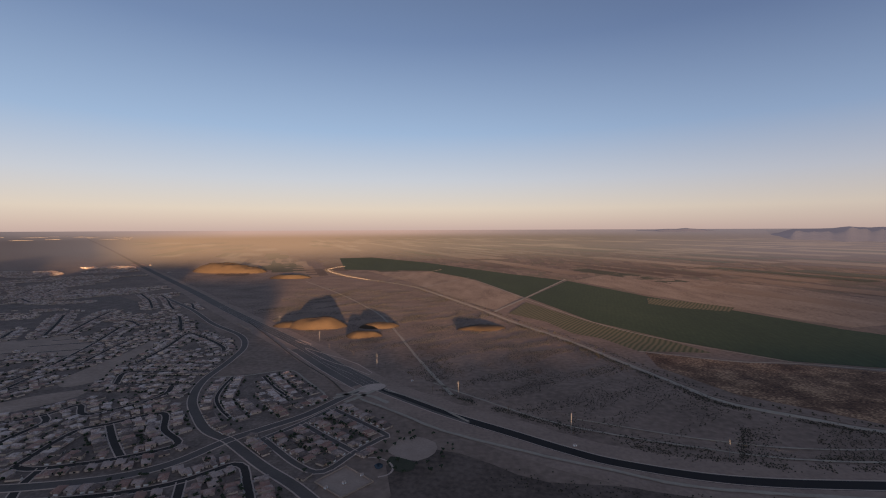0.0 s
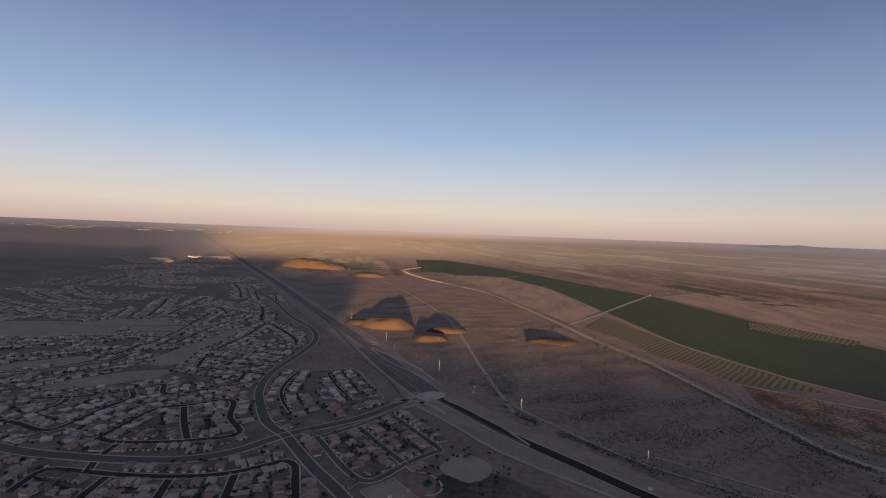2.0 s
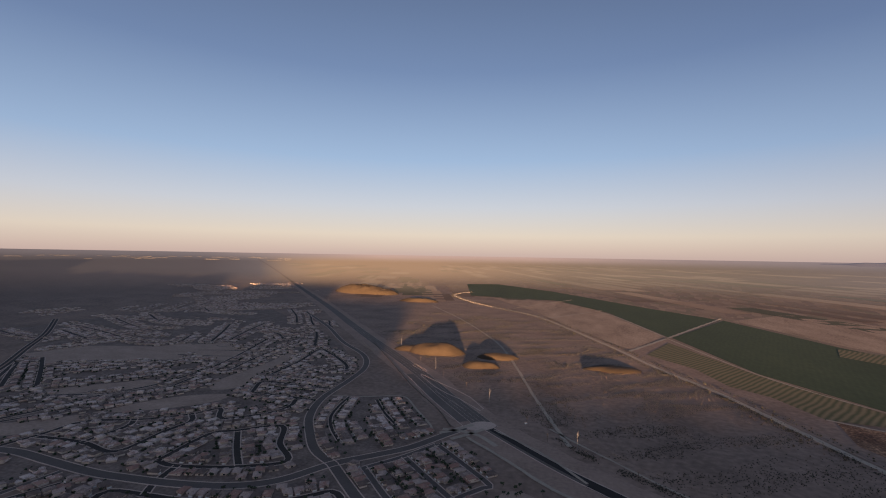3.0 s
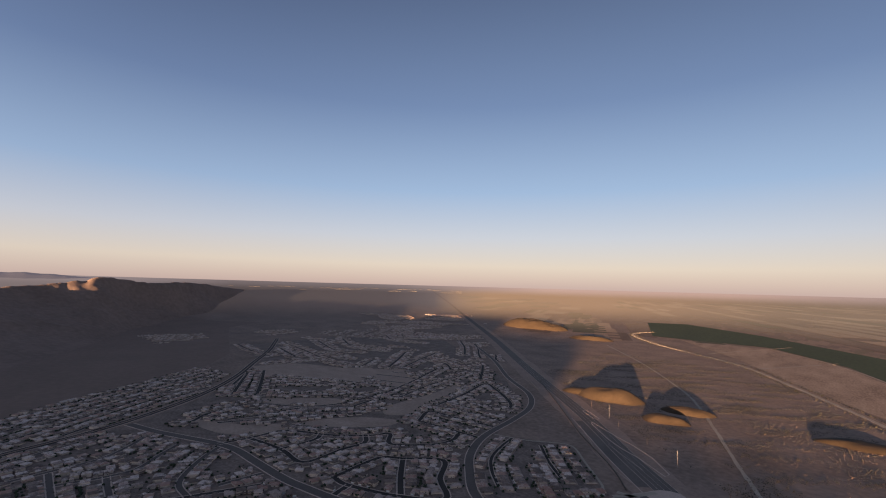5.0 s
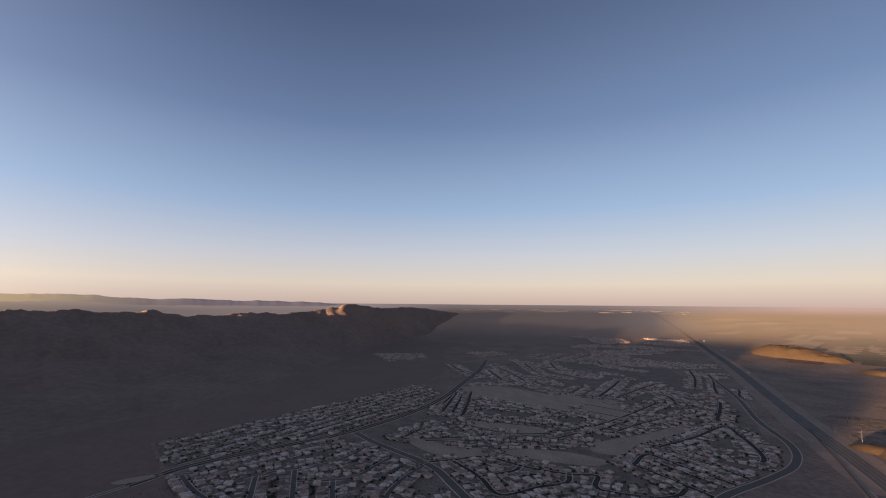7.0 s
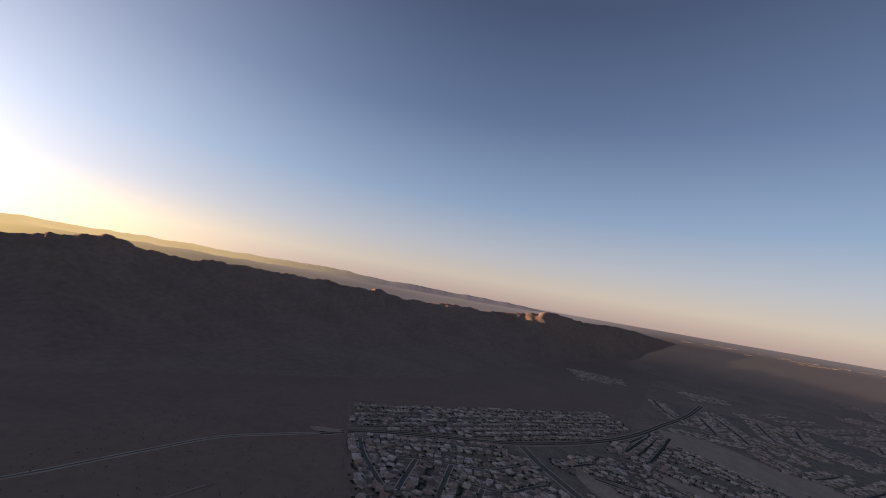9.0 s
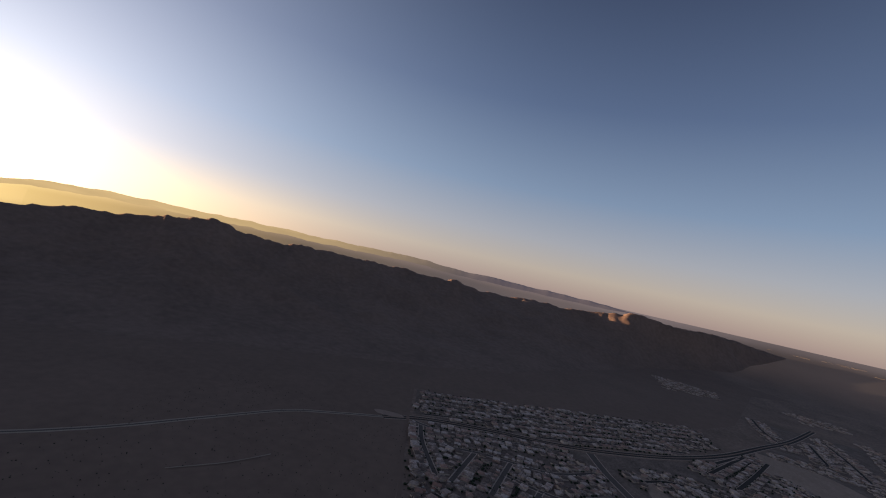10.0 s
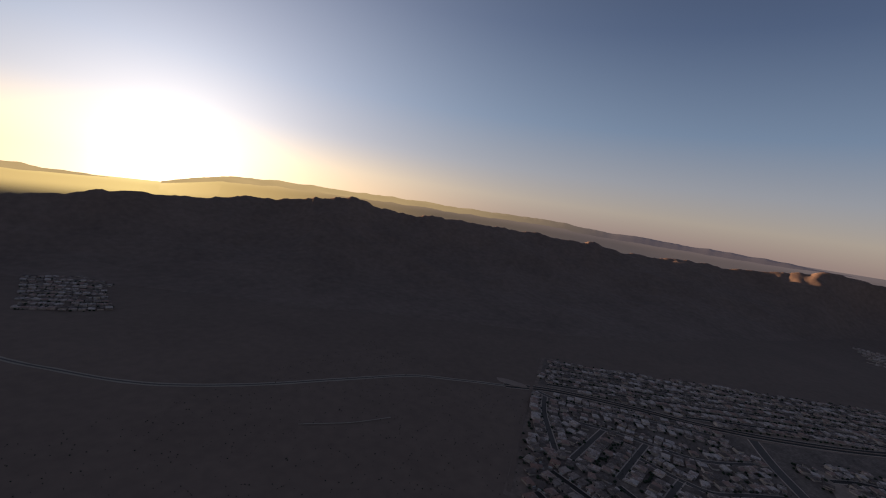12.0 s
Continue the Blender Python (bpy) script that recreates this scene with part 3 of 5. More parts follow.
ROADS = []   # (points, half width) of every carriageway, to keep houses off


def street(points, width, label, mat=None, kerb=True, name="road"):
    line = smooth_line(points)
    lift = (0.34 if width > 12 else 0.12) + 0.0035 * (len(ROADS) % 40)
    ROADS.append((line, width / 2))
    ob = tagged(ribbon(name, line, -width / 2, width / 2, lift, mat or M_STREET), label, "road", kind="structure")
    if kerb:
        for a, b in ((-width / 2 - 1.7, -width / 2), (width / 2, width / 2 + 1.7)):
            tagged(ribbon("pavement", line, a, b, lift + 0.14, M_WALK, thick=lift + 0.14), "pale concrete pavement with a raised kerb", "pavement", kind="structure")
    return line


# the highway corridor
HWY_E = [(700, 505), (508, 506), (346, 519), (227, 557), (165, 594), (96, 646), (13, 707), (-50, 762), (-123, 830)]
HWY_W = [(-123, 830), (-232, 965), (-356, 1130), (-490, 1292), (-660, 1490), (-905, 1785), (-1300, 2270), (-1860, 2930), (-2800, 4030)]
HWY_FAR = [(-2800, 4030), (-3950, 5390), (-5600, 7330), (-8400, 10600), (-14000, 17100)]
corridor = smooth_line(HWY_E[:-1] + HWY_W, 25)
tagged(ribbon("verge", corridor, -46, 52, 0.05, M_DIRT, wobble=5), "graded bare-earth verge along the highway", "verge", kind="structure")
hwy_e = smooth_line(HWY_E)
hwy_w = smooth_line(HWY_W, 20)
ROADS += [(corridor, 46)]
east, west = [p for p in hwy_e if p.x > 36], [p for p in hwy_e if p.x < 48]
tagged(ribbon("highway", east, -9, 11, 0.22, M_FRESH, thick=0.2), "freshly laid black asphalt carriageway", "road", kind="structure")
tagged(ribbon("highway", west, -9, 3, 0.225, M_FRESH, thick=0.2), "freshly laid black asphalt lane beside an older one", "road", kind="structure")
tagged(ribbon("old_lane", west, 3, 10.5, 0.21, M_ASPHALT, thick=0.2), "worn grey asphalt lane awaiting resurfacing", "road", kind="structure")
tagged(ribbon("highway", hwy_w, -19, 16, 0.22, M_HIGHWAY, thick=0.2), "wide grey asphalt highway running to the horizon", "road", kind="structure")
for a, b in ((-11.2, -9.0), (9.0, 10.6)):
    tagged(ribbon("shoulder", hwy_e, a, b, 0.24, M_WALK, thick=0.2), "pale gravel shoulder beside new asphalt", "shoulder", kind="structure")
hwy_far = smooth_line(HWY_FAR, 150)
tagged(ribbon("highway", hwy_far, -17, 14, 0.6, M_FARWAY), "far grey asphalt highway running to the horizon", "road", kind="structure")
for a, w in ((-19.7, 0.7), (16.0, 0.7)):
    tagged(ribbon("edge_line", hwy_w[:60], a, a + w, 0.30, M_WALK, thick=0.1), "pale concrete kerb of the highway", "kerb", kind="structure")
for a in (-11.0, -1.0, 7.5):
    tagged(ribbon("lane_line", hwy_w[:60], a - 0.2, a + 0.2, 0.29, M_WALK), "thin pale painted lane line on asphalt", "road marking", kind="structure")
tagged(ribbon("turning_lane", hwy_w[2:19], 15.6, 36, 0.2, M_HIGHWAY, wobble=1.0), "wide grey asphalt turning lanes before the junction", "road", kind="structure")
tagged(ribbon("kerb", hwy_w[1:20], 36, 37.4, 0.42, M_WALK, thick=0.4), "pale concrete kerb of the turning lanes", "kerb", kind="structure")
for pts in ([(-402, 1202), (-395, 1213), (-349, 1166), (-347, 1152), (-358, 1156), (-402, 1202)], [(-351, 1126), (-286, 1069), (-234, 1028), (-190, 985), (-150, 925), (-154, 912), (-210, 968), (-244, 993), (-286, 1034), (-346, 1111), (-351, 1126)]):
    tagged(ribbon("kerb", [Vector(p) for p in pts], -0.9, 0.9, 0.45, M_WALK, thick=0.4), "pale concrete kerb round a turning-lane island", "kerb", kind="structure")
tagged(ribbon("lane_line", smooth_line([(-362, 1081), (-310, 1000), (-263, 925), (-190, 850)], 15), -0.5, 0.5, 0.34, M_WALK), "pale painted lane line on asphalt", "road marking", kind="structure")
tagged(ribbon("lane_line", smooth_line([(-275, 1003), (-232, 958), (-188, 914)], 15), -0.5, 0.5, 0.36, M_WALK), "pale painted lane line on asphalt", "road marking", kind="structure")

# ---- streets of the town ----
ARTERIAL = [(-330, -640), (-353, -552), (-391, -470), (-430, -395), (-478, -336), (-570, -264), (-688, -195), (-798, -127), (-858, -54), (-910, 20), (-968, 100), (-1014, 230), (-1050, 370), (-1114, 506), (-1212, 655), (-1357, 812), (-1560, 985), (-1790, 1180), (-2120, 1420)]
art = street(ARTERIAL[9:], 19, "wide dark asphalt arterial road with a kerbed median", M_STREET, name="arterial_road")
tagged(ribbon("median", art, -1.6, 1.6, 0.72, M_DIRT, thick=0.4), "narrow planted median strip", "median", kind="structure")
art_s = smooth_line(ARTERIAL[:11])
tagged(ribbon("desert_road", art_s, -5.5, 5.5, 0.16, M_TRACK, wobble=1.2), "pale graded road crossing the desert", "road", kind="structure")
tagged(ribbon("desert_road", art_s, -2, 2, 0.24, M_ASPHALT), "narrow asphalt lane on a pale embankment", "road", kind="structure")
ROADS.append((art_s, 10))

tagged(ribbon("dirt_road", smooth_line([(-1165, 12), (-1060, 36), (-956, 60), (-860, 82), (-740, 112), (-600, 150)], 14), -3.0, 3.0, 0.5, M_FAN, wobble=1.5), "bare dirt road along the edge of the estate", "road", kind="structure")
street([(-123, 838), (-154, 825), (-182, 783), (-222, 714), (-266, 668), (-308, 626), (-342, 572), (-370, 546), (-407, 528), (-450, 517), (-492, 510), (-540, 505), (-596, 501), (-688, 506), (-763, 511), (-819, 503), (-885, 482), (-968, 455), (-1056, 436)], 15, "broad asphalt collector road curving through the estates", M_ASPHALT, name="collector_road")
street([(-308, 626), (-232, 556), (-176, 511), (-130, 466)], 14, "asphalt collector road beside the walled yard", M_ASPHALT, name="collector_road")
street([(-308, 626), (-354, 656), (-395, 704), (-446, 780), (-480, 880), (-493, 1020), (-516, 1145), (-586, 1270), (-745, 1430), (-960, 1690), (-1240, 1985)], 14, "asphalt loop road round the estates", M_ASPHALT, name="collector_road")

LOCAL = [
    [(-522, 428), (-530, 452), (-530, 474), (-480, 481), (-436, 485), (-385, 494), (-342, 507), (-311, 524), (-286, 547), (-270, 560), (-253, 552), (-237, 523), (-214, 480), (-195, 430)],
    [(-509, 553), (-497, 508), (-482, 482)],
    [(-451, 480), (-441, 437), (-436, 415)],
    [(-314, 521), (-293, 473), (-280, 445)],
    [(-379, 493), (-363, 456), (-350, 430)],
    [(-547, 556), (-552, 655), (-521, 680), (-464, 722), (-421, 660), (-374, 613), (-427, 577), (-474, 560), (-522, 550), (-547, 556)],
    [(-519, 680), (-473, 626), (-429, 580)],
    [(-642, 862), (-559, 861), (-486, 860)],
    [(-642, 862), (-672, 935), (-596, 938), (-500, 941)],
    [(-697, 997), (-601, 995), (-506, 989)],
    [(-697, 997), (-712, 1130), (-745, 1290), (-680, 1245), (-623, 1196), (-564, 1132), (-545, 1090)],
    [(-696, 1062), (-610, 1075), (-557, 1105)],
    [(-815, 503), (-803, 569), (-795, 628), (-711, 669), (-651, 719), (-628, 757), (-585, 717), (-526, 768), (-512, 811), (-524, 848)],
    [(-807, 557), (-711, 565), (-631, 558), (-630, 640), (-626, 688), (-656, 718)],
    [(-711, 565), (-708, 635), (-728, 665)],
    [(-1078, 750), (-1020, 830), (-958, 911)],
    [(-1285, 879), (-1132, 953), (-1012, 970)],
    [(-946, 585), (-922, 667), (-915, 741), (-875, 847), (-880, 1008)],
    [(-985, 716), (-908, 760), (-845, 822), (-782, 880)],
    [(-1156, 702), (-1270, 782), (-1390, 867)],
    [(-1105, 740), (-1240, 830), (-1390, 925)],
    [(-1491, 1014), (-1446, 1180), (-1236, 1190), (-1300, 1340)],
    [(-1932, 1351), (-1700, 1290), (-1485, 1221)],
    [(-1901, 1675), (-1644, 1528), (-1442, 1540)],
    [(-1915, 1526), (-1619, 1397), (-1470, 1427)],
    [(-2041, 1169), (-1850, 1120), (-1640, 1096)],
    [(-1147, 1269), (-1250, 1430), (-1359, 1588)],
    [(-1106, 1301), (-1180, 1480), (-1249, 1668)],
    [(-1873, 1969), (-1700, 1860), (-1494, 1876)],
    [(-1800, 1240), (-1680, 1200), (-1560, 1160)],
    [(-1560, 1310), (-1380, 1290)],
    [(-1184, 846), (-1111, 925), (-1046, 986)],
    [(-987, 530), (-1024, 589), (-1022, 690), (-908, 754), (-841, 818), (-845, 897)],
    [(-940, 560), (-893, 641), (-845, 735), (-800, 830)],
    [(-875, 977), (-929, 1164), (-1002, 1365)],
    [(-818, 985), (-858, 1175), (-869, 1376)],
    [(-2085, 1559), (-1761, 1569), (-1467, 1569)],
    [(-1209, 1602), (-1038, 1546), (-987, 1659)],
    [(-1258, 753), (-1368, 844)],
    [(-960, 1400), (-1050, 1480), (-1150, 1500)],
    [(-790, 1330), (-860, 1450), (-930, 1560)],
    [(-1010, 1420), (-930, 1480)],
]
GREY_STREETS = [
    # between the arterial and the collector
    [(-938, 78), (-930, 112), (-944, 179), (-967, 242), (-990, 304), (-1012, 372)],
    [(-864, 174), (-877, 225), (-880, 280), (-884, 341), (-908, 384), (-950, 432)],
    [(-817, 272), (-799, 327), (-797, 368), (-830, 410), (-866, 458)],
    [(-926, 95), (-857, 115), (-795, 142), (-740, 168)],
    [(-872, 212), (-795, 201), (-730, 192)],
    [(-874, 277), (-803, 266), (-735, 256)],
    [(-799, 330), (-765, 322), (-720, 313)],
    [(-641, 381), (-700, 393), (-762, 448), (-806, 508)],
    [(-649, 425), (-640, 490)],
    [(-187, 738), (-133, 688), (-84, 640), (-90, 630), (-120, 590), (-150, 542), (-187, 558), (-262, 632)],
    [(-220, 681), (-172, 636), (-121, 590)],
    [(-260, 630), (-221, 681), (-187, 738)],
]
for points in GREY_STREETS:
    street(points, 8, "grey asphalt estate street with pale kerbs", M_ASPHALT, name="estate_street")
for points in LOCAL:
    street(points, 9, "narrow dark asphalt estate street with pale kerbs", name="estate_street")


def row_streets(corners, angle, gap, jitter=0.0):
    """Fills a plot with parallel estate streets."""
    c, s = math.cos(angle), math.sin(angle)
    rot = [(x * c + y * s, -x * s + y * c) for x, y in corners]
    v = min(p[1] for p in rot) + gap * 0.42
    while v < max(p[1] for p in rot) - gap * 0.25:
        cuts = []
        for (x1, y1), (x2, y2) in zip(rot, rot[1:] + rot[:1]):
            if (y1 - v) * (y2 - v) < 0:
                cuts.append(x1 + (x2 - x1) * (v - y1) / (y2 - y1))
        cuts.sort()
        for a, b in zip(cuts[::2], cuts[1::2]):
            if b - a > 50:
                pts = [(a + 14 + (b - a - 28) * k / 4, v + jitter * math.sin(k * 1.3 + v)) for k in range(5)]
                street([(x * c - y * s, x * s + y * c) for x, y in pts], 8.5, "narrow dark asphalt estate street with pale kerbs", name="estate_street")
        v += gap


# estates along the arterial, under the mountain and farther out
row_streets([(-1158, 22), (-985, 62), (-1035, 225), (-1072, 365), (-1135, 500), (-1232, 650), (-1375, 800), (-1580, 820), (-1460, 595), (-1350, 420), (-1255, 285), (-1185, 140)], math.radians(120), 62, 4)
row_streets([(-725, 170), (-715, 300), (-650, 400), (-640, 480), (-585, 480), (-540, 300), (-600, 160)], math.radians(62), 60, 4)
row_streets([(-2700, 930), (-2280, 905), (-2340, 1180), (-2560, 1250)], math.radians(70), 75, 8)
row_streets([(-1100, 1010), (-760, 1000), (-800, 1230), (-1090, 1240)], math.radians(15), 66, 6)
row_streets([(-1150, 1720), (-880, 1660), (-1260, 2050), (-1480, 2150)], math.radians(128), 64, 6)
row_streets([(-2300, 1700), (-1950, 1720), (-1700, 2150), (-2150, 2350)], math.radians(115), 95, 14)
row_streets([(-2550, 1480), (-2250, 1480), (-2300, 1680), (-2480, 1720)], math.radians(30), 80, 10)

row_streets([(-530, -1120), (-690, -1000), (-590, -740), (-425, -815)], math.radians(150), 62, 5)

# ---- open ground, yards and basins ----


def patch(name, corners, z, mat, label, category, thick=0.0, kind="structure", smooth=True):
    """A flat piece of ground with a flowing or straight outline."""
    line = smooth_line(list(corners) + [corners[0]], 14)[:-1] if smooth else [Vector(c) for c in corners]
    verts, faces = [], []
    for p in line:
        x, y, g, s = put(p.x, p.y)
        verts.append((x, y, g + z))
    n = len(verts)
    if thick:
        verts += [(x, y, h - thick) for x, y, h in verts]
        faces = [(i, (i + 1) % n, n + (i + 1) % n, n + i) for i in range(n)]
    bm = bmesh.new()
    vs = [bm.verts.new(v) for v in verts]
    top = bm.faces.new(vs[:n])
    for f in faces:
        bm.faces.new([vs[i] for i in f])
    bmesh.ops.triangulate(bm, faces=[top])
    bmesh.ops.recalc_face_normals(bm, faces=bm.faces)
    me = bpy.data.meshes.new(name)
    bm.to_mesh(me)
    bm.free()
    if me.polygons and sum(p.normal.z * p.area for p in me.polygons) < 0:
        me.flip_normals()
    me.materials.append(mat)
    return tagged(new(name, me), label, category, kind=kind)


def field(name, corners, mat, label, z=0.5):
    """A farm field laid over the plain in cells, so that it follows the lift of the land."""
    bm = bmesh.new()
    vs = [bm.verts.new((x, y, 0)) for x, y in corners]
    bm.faces.new(vs)
    xs, ys = [c[0] for c in corners], [c[1] for c in corners]
    for axis, lo, hi in ((0, min(xs), max(xs)), (1, min(ys), max(ys))):
        if hi - lo < 300:
            continue
        for cut in np.arange(lo + 120, hi, 120):
            co, no = [0, 0, 0], [0, 0, 0]
            co[axis], no[axis] = float(cut), 1
            bmesh.ops.bisect_plane(bm, geom=bm.verts[:] + bm.edges[:] + bm.faces[:], plane_co=co, plane_no=no)
    bmesh.ops.triangulate(bm, faces=bm.faces)
    for v in bm.verts:
        x, y, g, s = put(v.co.x, v.co.y)
        v.co = (x, y, g + z + (0.6 if g > 0 else 0))
    bmesh.ops.recalc_face_normals(bm, faces=bm.faces)
    me = bpy.data.meshes.new(name)
    bm.to_mesh(me)
    bm.free()
    if sum(p.normal.z * p.area for p in me.polygons) < 0:
        me.flip_normals()
    me.materials.append(mat)
    me.normals_split_custom_set_from_vertices([(0, 0, 1)] * len(me.vertices))
    return tagged(new(name, me), label, "field", kind="structure")


FAN = [(-1192, 130), (-1356, 420), (-1466, 595), (-1590, 822), (-1800, 1010), (-2250, 1230), (-2800, 1500), (-3050, 1850), (-3700, 1300), (-3300, -1500), (-1500, -2450), (0, -2450), (700, -1500), (400, -200), (-100, 330), (-420, 400), (-575, 400), (-592, 146), (-790, 98), (-960, 57), (-1162, 8)]
field("desert_fan", FAN, M_FAN, "smooth dark brown desert fan below the mountain", 0.03)
field("field_green_far", [(-1102, 4714), (-786, 4850), (-177, 4089), (443, 3008), (712, 2595), (362, 1951), (190, 2674), (-100, 3240), (-744, 3362)], M_CROP, "dark green irrigated crop field")
field("field_green_near", [(722, 2590), (905, 1970), (1065, 1619), (1182, 1310), (1290, 1160), (1240, 900), (953, 938), (783, 992), (623, 1173), (485, 1430), (372, 1946)], M_CROP, "dark green irrigated crop field")
field("field_fallow", [(-97, 3153), (185, 2614), (345, 1952), (195, 1650), (60, 1912), (-188, 2553), (-560, 3263)], M_TAN, "pale tan fallow field beside green crops", 0.4)
field("field_striped", [(340, 1829), (479, 1413), (561, 1271), (614, 1155), (648, 1063), (478, 1081), (435, 1207), (371, 1275), (335, 1434), (233, 1583)], M_STRIPE, "striped green and straw-coloured field", 0.4)
field("field_ploughed", [(490, 1076), (657, 990), (780, 965), (960, 900), (1150, 860), (1000, 560), (700, 640), (620, 715), (530, 790), (465, 955)], M_BROWN, "rough reddish-brown ploughed field", 0.4)
field("field_tan_far", [(760, 2590), (940, 2000), (1100, 1640), (1230, 1330), (1900, 1500), (1700, 2300), (1150, 3000)], M_TAN, "pale tan fallow field beyond the crops", 0.3)

field("field_strips", [(883, 1921), (988, 1841), (1103, 1677), (1031, 1597), (892, 1682), (821, 1775)], M_STRIPE, "small pale field with planted strips", 0.8)

M_STRAW = material("straw_field_hazed", [(0.25, 0.162, 0.105), (0.37, 0.247, 0.163)], 170, grain=12, stretch=(1.6, 0.5, 1), turn=0.35)
M_OLIVE = material("olive_scrub_hazed", [(0.062, 0.062, 0.036), (0.12, 0.105, 0.062)], 120, grain=10, stretch=(1.6, 0.5, 1), turn=0.35)
M_UMBER = material("umber_field_hazed", [(0.12, 0.078, 0.055), (0.19, 0.125, 0.088)], 140, grain=12, stretch=(1.6, 0.5, 1), turn=0.35)
# the field strips get the same painted haze glow with distance
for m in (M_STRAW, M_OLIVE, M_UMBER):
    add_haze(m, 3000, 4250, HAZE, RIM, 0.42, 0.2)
FARM_EDGE_Y = [600, 1160, 1970, 2595, 3008, 4089, 4850, 5600, 9000, 16000, 30000]
FARM_EDGE_X = [1900, 1420, 1250, 1000, 640, -60, -700, -1450, -3400, -9000, -19000]


def plot(u0, u1, v0, v1, mat, label):
    """One long far field, laid over the lifting plain."""
    ax, ay, bx, by = 0.34, -0.94, 0.94, 0.34
    n, m = max(2, int((u1 - u0) / 160)), max(2, int((v1 - v0) / 110))
    verts = []
    for i in range(n + 1):
        for j in range(m + 1):
            u, v = u0 + (u1 - u0) * i / n, v0 + (v1 - v0) * j / m
            x, y, g, k = put(u * ax + v * bx, u * ay + v * by)
            verts.append((x, y, g + 0.9))
    faces = [(i * (m + 1) + j, (i + 1) * (m + 1) + j, (i + 1) * (m + 1) + j + 1, i * (m + 1) + j + 1) for i in range(n) for j in range(m)]
    return tagged(link("field", verts, faces, mat, smooth=True, level=True), label, "field", kind="structure")


farm = random.Random(5)
v = 500.0
while v < 15000:
    width = farm.uniform(90, 200) + 0.05 * v
    u = -17000.0
    while u < 2500:
        length = farm.uniform(500, 1500) + 0.06 * abs(u)
        mat, label = farm.choice(((M_STRAW, "pale straw-coloured field strip"), (M_OLIVE, "dull olive scrub strip between fields"), (M_UMBER, "dark brown fallow field strip"), (M_STRAW, "pale straw-coloured field strip"), (None, ""), (None, "")))
        mid = u + length / 2, v + width / 2
        clear = all(x > np.interp(y, FARM_EDGE_Y, FARM_EDGE_X) for x, y in ((0.34 * p + 0.94 * q, -0.94 * p + 0.34 * q) for p in (u, u + length) for q in (v, v + width)))
        if mat and clear and math.hypot(*mid) < 16000 and -0.94 * mid[0] + 0.34 * mid[1] > 300:
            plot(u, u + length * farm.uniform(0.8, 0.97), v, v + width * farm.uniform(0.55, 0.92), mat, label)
        u += length
    v += width
for _ in range(150):
    yaw, d = radians(farm.uniform(4, 37)), farm.uniform(3300, 15000)
    x, y = -math.sin(yaw) * d, math.cos(yaw) * d
    if x < np.interp(y, [2270, 4030, 7330, 17100], [-1300, -2800, -5600, -14000]) + 350 + 0.05 * d or x > np.interp(y, FARM_EDGE_Y, FARM_EDGE_X) - 500:
        continue
    u, v, length, width = 0.34 * x - 0.94 * y, 0.94 * x + 0.34 * y, farm.uniform(250, 900) + 0.06 * d, farm.uniform(50, 160) + 0.02 * d
    mat, label = farm.choice(((M_STRAW, "pale bare strip of the desert plain"), (M_UMBER, "dark scrub strip of the desert plain"), (M_OLIVE, "dull olive scrub strip of the plain")))
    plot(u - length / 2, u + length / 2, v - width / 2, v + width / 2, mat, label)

field("scrub_flat", [(-60, 491), (-74, 556), (-47, 568), (-10, 596), (22, 585), (61, 558), (91, 532), (125, 516), (201, 508), (300, 486), (420, 466), (700, 452), (800, 300), (0, 300), (-90, 400)], M_FLAT, "dark scrubby flat south of the highway", 0.04)
canal = smooth_line([(900, 560), (740, 604), (635, 648), (580, 686), (513, 732), (476, 772), (450, 850), (404, 985), (333, 1200), (241, 1398), (150, 1642), (38, 1912), (-129, 2292), (-267, 2491), (-599, 2867), (-874, 3368), (-820, 3700)], 16)
tagged(ribbon("canal_track", canal, -6, 6, 0.6, M_TRACK, wobble=3, thick=0.5), "pale dirt track along a dry canal bank", "track", kind="structure")
tagged(ribbon("canal_track", canal, -16, -11, 0.5, M_DIRT, wobble=3), "worn dirt track along a dry canal bank", "track", kind="structure")
for pts, w in (([(187, 1616), (362, 1945), (540, 2290), (729, 2654)], 12), ([(15, 795), (-59, 1026), (-169, 1400), (-262, 1649), (-493, 2098), (-800, 2600)], 7),
               ([(478, 1081), (657, 992), (780, 975), (960, 915), (1200, 860)], 7), ([(345, 1945), (482, 1422), (620, 1165), (780, 985)], 6), ([(-97, 3153), (185, 2614), (350, 1952)], 8),
               ([(700, 556), (500, 560), (369, 590), (188, 668), (60, 780), (-20, 860)], 4), ([(700, 590), (500, 592), (369, 622), (210, 690)], 3.5),
               ([(-149, 780), (-69, 713), (-16, 664), (36, 629), (95, 597), (148, 569), (212, 540), (300, 503), (500, 478), (700, 472)], 6), ([(-111, 825), (-24, 756), (39, 683)], 4), ([(-329, 2659), (-9, 3351)], 9), ([(-104, 2325), (160, 2770)], 7), ([(-640, -55), (-585, -85), (-530, -130)], 2)):
    tagged(ribbon("dirt_track", smooth_line(pts, 14), -w / 2, w / 2, 0.75, M_TRACK, wobble=w * 0.3), "pale dirt track worn through desert scrub", "track", kind="structure")

